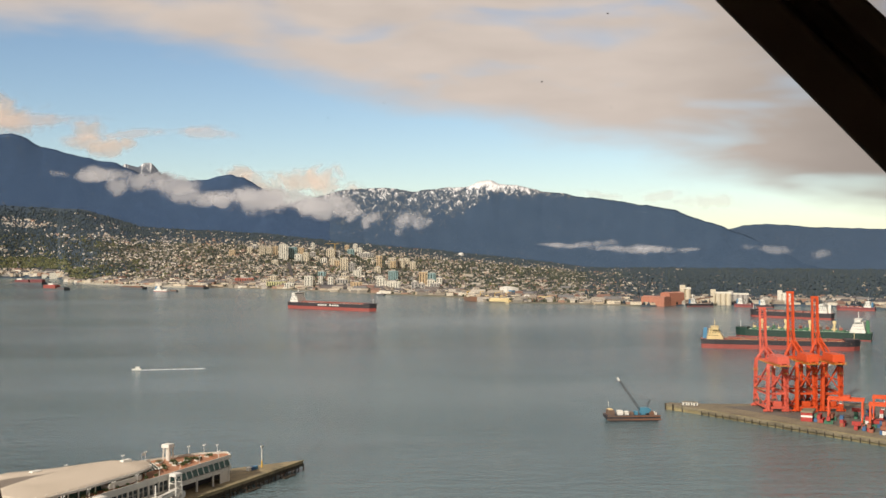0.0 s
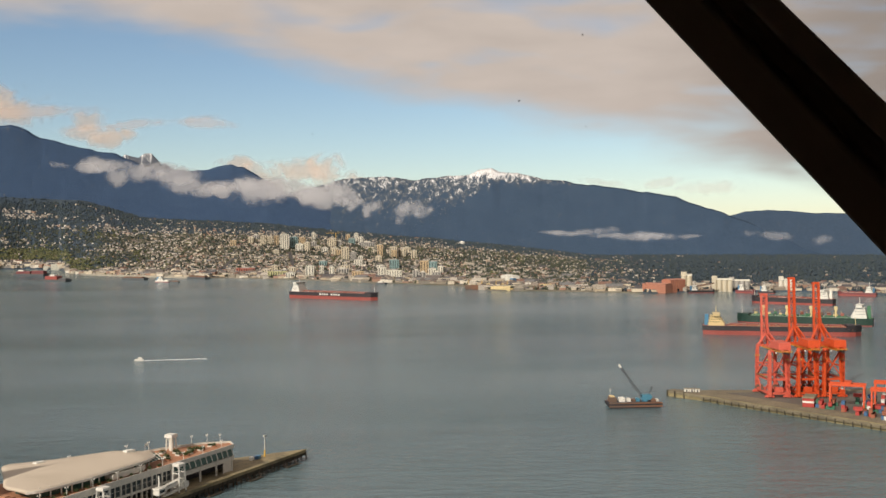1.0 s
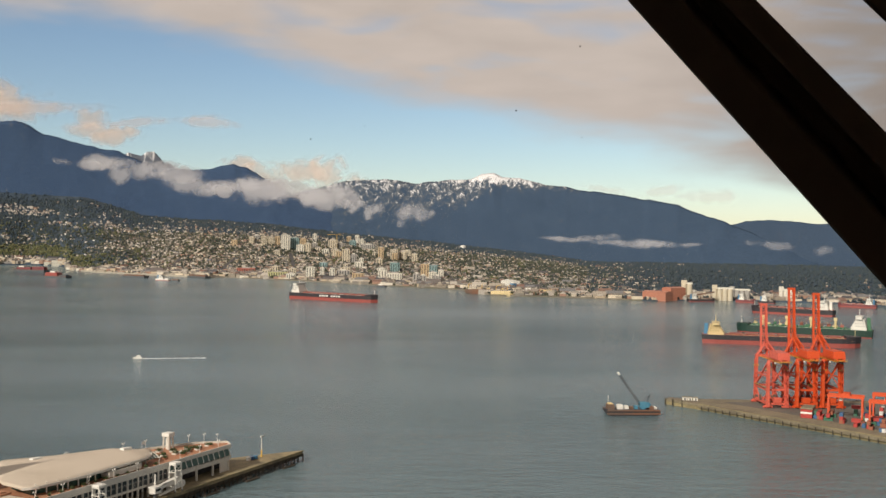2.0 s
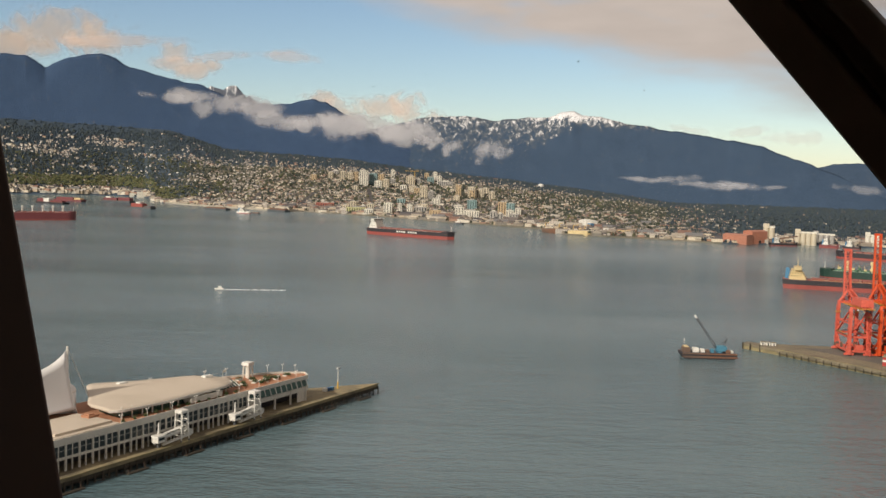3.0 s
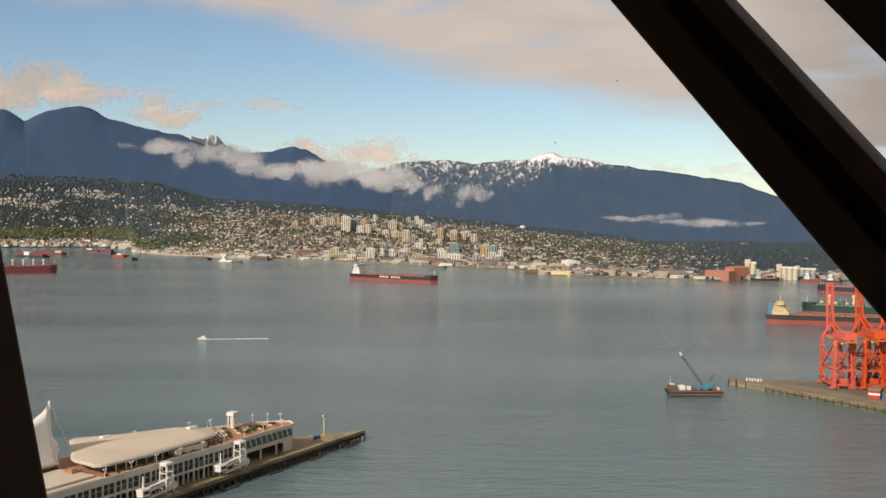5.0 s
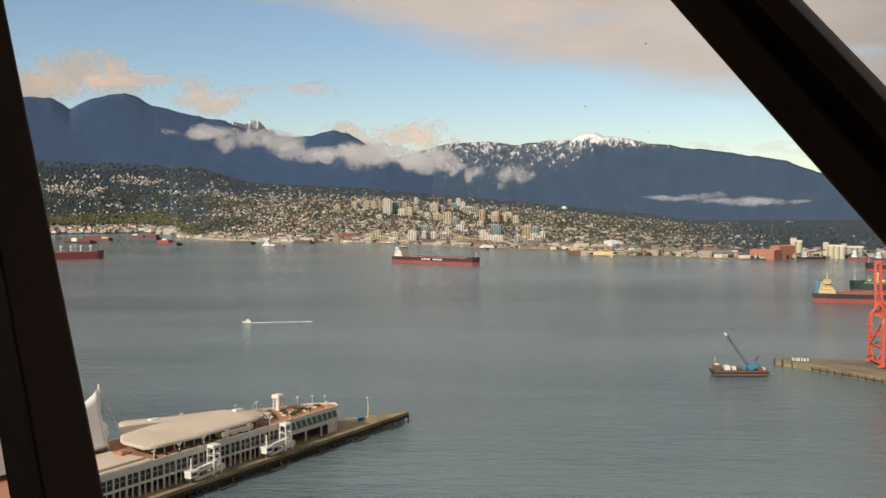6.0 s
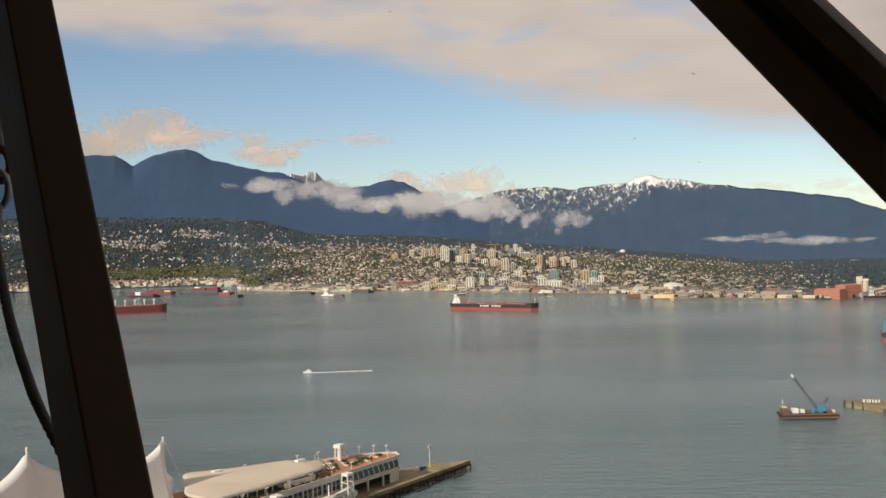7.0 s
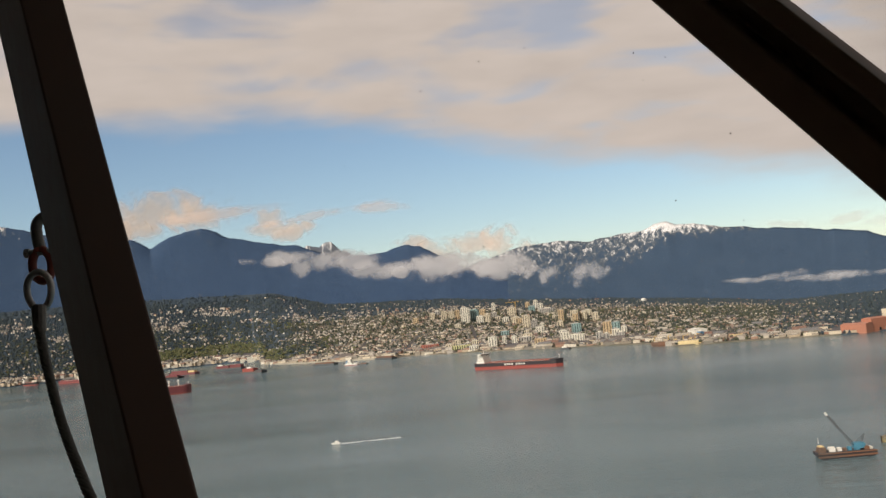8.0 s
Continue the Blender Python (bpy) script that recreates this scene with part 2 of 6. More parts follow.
# ================= mesh building =================
class Shape:
    """Collects points and faces of one mesh."""

    def __init__(self):
        self.v, self.f = [], []

    def add(self, pts, faces):
        n = len(self.v)
        self.v.extend(tuple(p) for p in pts)
        self.f.extend(tuple(n + i for i in f) for f in faces)
        return self

    def box(self, x0, x1, y0, y1, z0, z1):
        p = [(x, y, z) for z in (z0, z1) for x, y in ((x0, y0), (x1, y0), (x1, y1), (x0, y1))]
        return self.add(p, [(3, 2, 1, 0), (4, 5, 6, 7), (0, 1, 5, 4), (1, 2, 6, 5), (2, 3, 7, 6), (3, 0, 4, 7)])

    def prism(self, loop, z0, z1, shrink=1.0):
        """A closed plan (anticlockwise) raised from z0 to z1."""
        n = len(loop)
        cx, cy = sum(p[0] for p in loop) / n, sum(p[1] for p in loop) / n
        low = [(x, y, z0) for x, y in loop]
        top = [(cx + (x - cx) * shrink, cy + (y - cy) * shrink, z1) for x, y in loop]
        return self.add(low + top, [tuple(range(n - 1, -1, -1)), tuple(range(n, 2 * n))] +
                        [(i, (i + 1) % n, n + (i + 1) % n, n + i) for i in range(n)])

    def beam(self, p, q, w, h=None):
        """A squared bar from p to q."""
        p, q, h = Vector(p), Vector(q), h or w
        d = (q - p).normalized()
        side = d.cross(Vector((0, 0, 1)))
        side = side.normalized() if side.length > 1e-4 else Vector((1, 0, 0))
        up = side.cross(d).normalized()
        pts = []
        for c in (p, q):
            for a, b in ((-1, -1), (1, -1), (1, 1), (-1, 1)):
                pts.append(c + side * (a * w / 2) + up * (b * h / 2))
        return self.add(pts, [(0, 3, 2, 1), (4, 5, 6, 7), (0, 1, 5, 4), (1, 2, 6, 5), (2, 3, 7, 6), (3, 0, 4, 7)][:])

    def rod(self, p, q, r, r2=None, n=8):
        p, q, r2 = Vector(p), Vector(q), r if r2 is None else r2
        d = (q - p).normalized()
        side = d.cross(Vector((0, 0, 1)))
        side = side.normalized() if side.length > 1e-4 else Vector((1, 0, 0))
        up = side.cross(d)
        pts = [c + (side * math.cos(k) + up * math.sin(k)) * s for c, s in ((p, r), (q, r2))
               for k in (2 * math.pi * i / n for i in range(n))]
        return self.add(pts, [(i, (i + 1) % n, n + (i + 1) % n, n + i) for i in range(n)] +
                        [tuple(range(n - 1, -1, -1)), tuple(range(n, 2 * n))])

    def loft(self, rings, close=True, caps=True):
        """Skins equal rings of points."""
        n = len(rings[0])
        k = n if close else n - 1
        faces = [(r * n + i, r * n + (i + 1) % n, (r + 1) * n + (i + 1) % n, (r + 1) * n + i)
                 for r in range(len(rings) - 1) for i in range(k)]
        if caps and close:
            faces += [tuple(range(n - 1, -1, -1)), tuple((len(rings) - 1) * n + i for i in range(n))]
        return self.add([p for ring in rings for p in ring], faces)

    def mesh(self, name, mat, smooth=False):
        me = bpy.data.meshes.new(name)
        me.from_pydata(self.v, [], self.f)
        me.materials.append(mat)
        bm = bmesh.new()
        bm.from_mesh(me)
        if len(bm.faces) < 20000:
            bmesh.ops.recalc_face_normals(bm, faces=bm.faces)
        bm.to_mesh(me)
        bm.free()
        if smooth:
            me.polygons.foreach_set("use_smooth", [True] * len(me.polygons))
        return me


def part(name, shape, mat, parent, label="", smooth=False):
    ob = new(name, shape.mesh(name, mat, smooth))
    ob.parent = parent
    if label:
        ob["label"] = label
    return ob


def again(ob, m, parent=None):
    """The same mesh once more as an object of its own."""
    o = new(ob.name.split(".")[0], ob.data)
    o.parent = parent or ob.parent
    o.matrix_basis = m
    return o


def thing(name, x, y, z, turn, label, category, group="", kind=""):
    ob = new(name)
    ob.matrix_basis = pose(x, y, z, 0, 0, turn)
    return tagged(ob, label, category, group, kind)


def solid(name, shape, mat, label, category="", kind="", group="", smooth=False):
    return tagged(new(name, shape.mesh(name, mat, smooth)), label, category, group, kind)


def polar(az, r, z=0.0):
    """A point by its bearing to the left of +y in degrees and its distance."""
    return (-math.sin(radians(az)) * r, math.cos(radians(az)) * r, z)


def curve_through(table):
    xs, ys = [p[0] for p in table], [p[1] for p in table]
    return lambda a: float(np.interp(a, xs, ys))


def fbm(x, y, octaves=5, seed=0.0):
    s, amp, tot = 0.0, 1.0, 0.0
    for _ in range(octaves):
        s += amp * noise.noise((x + seed * 17.3, y - seed * 5.1, seed))
        tot += amp
        x, y, amp = x * 2.03, y * 2.03, amp * 0.52
    return s / tot


# ================= water and land =================
M_WATER = water_material()
M_SOIL = material("hillside_ground", (0.18, 0.16, 0.125), 0.95, vary=0.35, grain=0.05, patch=0.6, second=(0.07, 0.075, 0.045))
# the foothill floor has the mountains' blue haze in its colour
M_FLOOR = material("hazed_forest_floor", (0.044, 0.068, 0.098), 0.95, vary=0.3, grain=0.05, patch=0.5, second=(0.060, 0.076, 0.080))
# distance haze is painted into each range's dark and light colours
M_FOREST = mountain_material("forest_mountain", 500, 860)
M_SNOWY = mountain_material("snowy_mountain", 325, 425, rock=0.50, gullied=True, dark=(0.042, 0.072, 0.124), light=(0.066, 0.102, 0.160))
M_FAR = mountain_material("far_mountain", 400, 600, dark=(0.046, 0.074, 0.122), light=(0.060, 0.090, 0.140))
M_ROCKY = mountain_material("rocky_peaks", 350, 590, rock=0.3, dark=(0.12, 0.14, 0.18), light=(0.18, 0.20, 0.24))

sea = Shape()
ring = [polar(a * 3.75, 5200, 0.0) for a in range(96)]
sea.add([(0, 0, 0)] + ring, [(0, i + 1, (i + 1) % 96 + 1) for i in range(96)])
solid("water", sea, M_WATER, "calm grey-blue harbour water with faint ripples", "water", "structure")

SHORE = curve_through(((-40, 2250), (-27.3, 2317), (-24.9, 2380), (-18.6, 2370), (-15.3, 2267), (-13.2, 2306), (-6.7, 2368), (-6.0, 2500),
                       (-5, 2580), (-0.3, 2769), (4.1, 3010), (7.7, 3200), (8.7, 3150), (11.7, 3347), (14.2, 3540), (15.2, 3700), (15.9, 4130), (17.5, 4290), (40, 4300)))
TOWN_TOP = curve_through(((-40, -2.3), (-26, -2.35), (-19.7, -2.3), (-15.5, -1.8), (-9.7, -1.03), (-3.6, -0.4), (1, 0.0), (5.7, 0.5), (11.7, 0.8),
                          (14.6, 1.7), (21.6, 1.95), (27, 2.0), (40, 2.0)))
TOP_R = 4600.0


def land_height(az, r):
    """Height of the land; the slope behind the shore is smooth although the shoreline is not."""
    r0 = SHORE(az)
    r0 = max(r0, sum(SHORE(az + d) for d in (-1.6, -0.8, 0.8, 1.6)) / 4) if az > 12 else r0
    s = min(1.0, max(0.0, (r - r0) / (TOP_R - r0)))
    top = max(26.0, EYE + TOP_R * math.tan(radians(TOWN_TOP(az))))
    flat = min(1.0, max(0.0, (r - SHORE(az)) / 40.0))
    return 3.0 * flat + (top - 3.0) * (0.25 * s + 0.75 * s ** 1.35) + 5.0 * s * fbm(az * 0.6, r * 0.004, 3, 2)


def grid_land(az0, az1, na, nr):
    pts, faces = [], []
    for i in range(na + 1):
        az = az0 + (az1 - az0) * i / na
        r0 = SHORE(az) + 8 * fbm(az * 3, 0, 3, 5)
        for j in range(nr + 1):
            if j == 0: pts.append(polar(az, r0 - 4, -3.0))
            elif j == 1: pts.append(polar(az, r0, 2.2))
            else:
                r = r0 + (TOP_R - r0) * (j - 1) / (nr - 1)
                pts.append(polar(az, r, land_height(az, r)))
    w = nr + 1
    for i in range(na):
        for j in range(nr):
            faces.append((i * w + j, i * w + j + 1, (i + 1) * w + j + 1, (i + 1) * w + j))
    return pts, faces


ground = Shape()
ground.add(*grid_land(-38, 38, 300, 44))
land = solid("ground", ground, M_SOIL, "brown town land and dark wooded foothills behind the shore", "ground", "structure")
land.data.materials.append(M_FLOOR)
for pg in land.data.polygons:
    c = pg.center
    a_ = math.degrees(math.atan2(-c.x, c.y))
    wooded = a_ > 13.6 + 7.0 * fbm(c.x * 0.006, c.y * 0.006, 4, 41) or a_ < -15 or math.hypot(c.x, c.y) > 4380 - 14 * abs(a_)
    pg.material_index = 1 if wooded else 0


def ridge(name, crest, foot, r_front, r_crest, mat, label, rough=0.22, seed=1.0, na=460, nr=36, spur=18.0):
    """A mountain range: a crest line by bearing and elevation, a front slope with spurs and a back slope."""
    lo, hi = crest[0][0], crest[-1][0]
    line, base = curve_through(crest), curve_through(foot)
    pts, faces = [], []
    for i in range(na + 1):
        az = lo + (hi - lo) * i / na
        top = EYE + r_crest * math.tan(radians(line(az) + rough * fbm(az * 0.9, 0, 6, seed)))
        low = EYE + r_front * math.tan(radians(base(az)))
        broad = EYE + r_crest * math.tan(radians(sum(line(min(hi, max(lo, az + d * 0.35))) for d in range(-10, 11)) / 21 - 0.15)) if rough > 0.12 else top
        for j in range(nr + 3):
            s = min(1.0, j / nr)
            r = r_front + (r_crest - r_front) * s if j <= nr else r_crest + 25 * (j - nr)
            z = low + (broad + (top - broad) * s ** 3 - low) * (0.35 * s + 0.65 * s ** 1.25)
            ridged = 0.9 * fbm(az * 0.32 + 1.5 * s, s * 1.6, 3, seed + 3)
            z += spur * (ridged + 0.5 * fbm(az * 0.9 - 2.2 * s, s * 4.0, 4, seed + 8) + 0.35 * fbm(az * 2.2 + 3.0 * s, s * 10.0, 4, seed + 12)) * (s * (1 - s)) * 2.0
            if j > nr: z -= (top - low) * 0.18 * (j - nr)
            pts.append(polar(az, r, z))
    w = nr + 3
    for i in range(na):
        for j in range(nr + 2):
            faces.append((i * w + j, i * w + j + 1, (i + 1) * w + j + 1, (i + 1) * w + j))
    sh = Shape()
    sh.add(pts, faces)
    return solid(name, sh, mat, label, "mountain", "structure", smooth=True)


LOW = ((-40, -3.2), (-15, -2.6), (0, -1.3), (15, 0.6), (40, 1.0))
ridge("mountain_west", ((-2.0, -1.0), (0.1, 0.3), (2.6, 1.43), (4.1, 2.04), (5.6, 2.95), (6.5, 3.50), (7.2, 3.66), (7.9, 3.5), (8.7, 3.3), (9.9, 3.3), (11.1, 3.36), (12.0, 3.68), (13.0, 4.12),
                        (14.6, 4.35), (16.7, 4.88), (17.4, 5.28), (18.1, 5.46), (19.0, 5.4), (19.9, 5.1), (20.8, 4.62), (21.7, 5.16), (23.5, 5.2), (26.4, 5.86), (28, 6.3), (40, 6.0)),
      LOW, 4560, 4780, M_FOREST, "forested mountain range in painted blue haze with traces of snow", 0.14, 1.0)
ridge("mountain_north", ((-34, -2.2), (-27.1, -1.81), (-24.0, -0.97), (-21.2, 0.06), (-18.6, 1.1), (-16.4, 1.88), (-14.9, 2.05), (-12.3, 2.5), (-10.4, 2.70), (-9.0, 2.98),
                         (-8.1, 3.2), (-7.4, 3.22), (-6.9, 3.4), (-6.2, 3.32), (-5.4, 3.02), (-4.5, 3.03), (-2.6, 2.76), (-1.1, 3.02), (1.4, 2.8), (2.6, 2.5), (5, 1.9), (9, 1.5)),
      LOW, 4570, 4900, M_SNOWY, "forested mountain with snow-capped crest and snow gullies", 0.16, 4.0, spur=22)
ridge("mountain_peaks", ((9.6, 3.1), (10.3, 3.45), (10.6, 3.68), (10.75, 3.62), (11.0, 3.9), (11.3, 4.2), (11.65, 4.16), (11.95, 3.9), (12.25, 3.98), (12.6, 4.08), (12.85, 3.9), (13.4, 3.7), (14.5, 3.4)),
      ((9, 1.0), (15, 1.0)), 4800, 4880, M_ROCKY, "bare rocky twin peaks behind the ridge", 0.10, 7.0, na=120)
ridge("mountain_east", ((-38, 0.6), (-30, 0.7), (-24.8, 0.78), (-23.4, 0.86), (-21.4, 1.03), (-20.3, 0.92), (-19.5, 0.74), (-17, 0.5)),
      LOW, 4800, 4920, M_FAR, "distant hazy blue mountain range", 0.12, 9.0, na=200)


# ---- low clouds lying on the slopes ----
def cloud_bank(az0, el0, az1, el1, height, r, colour, sparse, scale, seed, label, count=24, width=1.0, ragged=2.0, cover=0.72):
    """Puffs of vapour, near and far of one another, strung along a line from one bearing to another."""
    sh, uvs = Shape(), []
    cr = random.Random(seed)
    for k in range(count):
        s = (k + cr.random()) / count
        az, el = az0 + (az1 - az0) * s, el0 + (el1 - el0) * s
        fade = 0.45 + 0.55 * math.sin(math.pi * min(1, max(0, s))) ** 0.6
        w, h = width * cr.uniform(0.55, 1.25) * fade, height * cr.uniform(0.35, 0.65) * fade
        el += cr.gauss(0, height * 0.16)
        rr = r - cr.uniform(0, 30)
        tilt = cr.uniform(-0.12, 0.12)
        pts = []
        for a, e in ((-w, -h), (w, -h), (w, h), (-w, h)):
            pts.append(polar(az - a - e * tilt, rr, EYE + rr * math.tan(radians(el + e + a * tilt))))
        uvs += [(0, 0), (1, 0), (1, 1), (0, 1)]
        sh.add(pts, [(0, 1, 2, 3)])
    me = bpy.data.meshes.new("cloud")
    me.from_pydata(sh.v, [], sh.f)
    me.materials.append(cloud_material("cloud_vapour", colour, sparse, scale, seed, ragged, cover))
    lay = me.uv_layers.new(name="UVMap")
    for lp in me.loops:
        lay.data[lp.index].uv = uvs[lp.vertex_index]
    ob = new("cloud", me)
    ob.visible_shadow = False
    return tagged(ob, label, "cloud", "", "stuff")


GREY, PALE = (0.42, 0.42, 0.44), (0.55, 0.49, 0.45)
cloud_bank(15.9, 3.75, 7.0, 2.15, 1.15, 4500, GREY, 0.06, 0.011, 3, "grey-white cloud bank lying along the forested slope", 13, 1.6, 2.3, 0.75)
cloud_bank(7.4, 2.45, 0.9, 2.05, 2.3, 4500, GREY, -0.02, 0.010, 8, "soft grey cloud filling the mountain saddle", 5, 2.6, 2.2, 0.72)
cloud_bank(2.0, 1.5, -0.8, 1.15, 1.3, 4560, GREY, 0.22, 0.022, 15, "torn wisps of cloud below the snow gullies", 6, 0.8)
cloud_bank(-1.7, 1.0, -3.5, 1.1, 1.4, 4560, GREY, 0.12, 0.020, 17, "small detached puff of cloud on the slope", 5, 0.9, 2.8, 0.5)
cloud_bank(-9.6, -0.10, -17.6, -0.36, 0.48, 4500, GREY, 0.05, 0.016, 22, "thin flat streak of cloud along the mountain foot", 8, 2.0, 2.2, 0.40)
cloud_bank(-20.2, -0.3, -24.5, -0.6, 0.8, 4550, GREY, 0.2, 0.014, 24, "thin pale wisp of cloud over the far valley", 2, 1.8, 2.4, 0.35)
cloud_bank(28.5, 6.0, 16.5, 6.1, 3.6, 4930, PALE, 0.10, 0.008, 31, "pale cumulus cloud standing behind the summit", 4, 5.2, 2.3, 0.8)
cloud_bank(15.0, 5.5, 12.6, 5.5, 1.5, 4930, PALE, 0.04, 0.012, 37, "small pale cumulus puff in the blue sky", 3, 2.3, 1.7, 0.7)
cloud_bank(7.6, 3.35, 0.2, 2.75, 2.2, 4940, PALE, 0.04, 0.011, 41, "sunlit cloud bank behind the saddle", 5, 2.6, 2.0, 0.75)
cloud_bank(-12.0, 2.75, -20.0, 1.9, 1.0, 4940, PALE, 0.15, 0.010, 47, "faint pale streaks of cloud over the ridge", 3, 3.0, 2.2, 0.28)
cloud_bank(19.0, 6.4, 8.0, 5.7, 1.1, 4940, (0.56, 0.47, 0.43), 0.12, 0.007, 53, "faint pinkish veil of cloud", 3, 5.0, 2.0, 0.42)


# ================= viewing deck: struts, cable, room =================
M_STRUT = material("dark_bronze_paint", (0.075, 0.040, 0.026), 0.7, 0.0, vary=0.14, grain=14, patch=0.35, bump=0.0006, second=(0.065, 0.044, 0.032))
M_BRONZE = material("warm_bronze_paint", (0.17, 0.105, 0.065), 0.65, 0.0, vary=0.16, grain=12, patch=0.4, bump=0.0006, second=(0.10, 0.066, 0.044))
# unseen lining, kept pale to bounce some light onto the struts
M_ROOM = material("room_lining", (0.62, 0.55, 0.48), 0.8, vary=0.1, grain=6)
M_CARPET = material("deck_carpet", (0.30, 0.26, 0.23), 0.95, vary=0.3, grain=40)
M_STEEL = material("galvanised_steel", (0.32, 0.32, 0.31), 0.42, 0.9, vary=0.2, grain=60, patch=0.5)
M_CABLE = material("wire_rope_steel", (0.10, 0.10, 0.09), 0.5, 0.7, vary=0.3, grain=120)
M_RUST = material("red_shackle_paint", (0.20, 0.045, 0.03), 0.5, 0.2, vary=0.3, grain=50, patch=0.6)

PANE_N = Vector((0.6235, 0.7740, -0.1106)).normalized()      # outward normal of the slanting window facet
FLAT_N = Vector((PANE_N.x, PANE_N.y, 0)).normalized()
SIDE = Vector((FLAT_N.y, -FLAT_N.x, 0))
EYE_AT = Vector((0, 0, EYE))
DECK_YAW = math.degrees(math.atan2(SIDE.y, SIDE.x))


def strut(name, corners, way, back, forth, label, mat):
    """A long steel member: its cross-section's corners, run along its way; edges rounded."""
    sh = Shape()
    sh.loft([[(EYE_AT + c + way * k)[:] for c in corners] for k in (-back, forth)])
    ob = solid(name, sh, mat, label, "strut", "structure")
    bev = ob.modifiers.new("edge", "BEVEL")
    bev.width, bev.segments, bev.limit_method = 0.005, 3, "ANGLE"
    return ob


# the inclined member: broad flange, groove, narrow flange
WAY_R = Vector((-0.474, 0.487, 0.734)).normalized()
ea, eb = Vector((0.381, 1.094, 0.0)), Vector((0.469, 0.987, 0.0))
deep = Vector((0.60, 0.80, -0.10)).normalized()
deep = (deep - WAY_R * deep.dot(WAY_R)).normalized()
wide = eb - ea
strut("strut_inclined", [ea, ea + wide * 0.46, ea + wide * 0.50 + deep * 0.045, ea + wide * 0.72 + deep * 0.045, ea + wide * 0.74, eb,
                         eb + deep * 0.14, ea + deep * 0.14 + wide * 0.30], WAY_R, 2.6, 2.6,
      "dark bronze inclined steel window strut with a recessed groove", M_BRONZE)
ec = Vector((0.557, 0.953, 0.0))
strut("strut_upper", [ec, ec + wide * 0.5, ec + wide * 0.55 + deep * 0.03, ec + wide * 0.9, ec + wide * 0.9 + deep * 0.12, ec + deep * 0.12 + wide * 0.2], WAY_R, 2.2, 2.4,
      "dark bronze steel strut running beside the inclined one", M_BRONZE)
WAY_L = Vector((-0.308, 0.373, 0.875)).normalized()
la, lb, lc = Vector((-0.711, 1.741, 0.0)), Vector((-0.783, 1.693, 0.0)), Vector((-1.036, 2.107, 0.0))
strut("strut_steep", [lc, lb, la, la + (lc - lb) * 0.96], WAY_L, 2.4, 2.2, "dark brown steep steel window strut", M_STRUT)

# ---- wire rope with thimble, clip and shackle beside the steep strut ----
def tube(points, r, n=8, steps=6):
    """A round bar along a smooth line."""
    pts = []
    P = [Vector(p) for p in points]
    for i in range(len(P) - 1):
        a, b, c, d = P[max(0, i - 1)], P[i], P[i + 1], P[min(len(P) - 1, i + 2)]
        for k in range(steps):
            t = k / steps
            pts.append(0.5 * ((2 * b) + (c - a) * t + (2 * a - 5 * b + 4 * c - d) * t * t + (3 * b - a - 3 * c + d) * t ** 3))
    pts.append(P[-1])
    return pts


def skin(sh, line, r, n=8):
    rings = []
    for i, p in enumerate(line):
        d = (line[min(i + 1, len(line) - 1)] - line[max(0, i - 1)]).normalized()
        s = d.cross(Vector((0.3, -1, 0.2))).normalized()
        u = s.cross(d)
        rings.append([(p + (s * math.cos(6.2832 * k / n) + u * math.sin(6.2832 * k / n)) * r)[:] for k in range(n)])
    return sh.loft(rings)


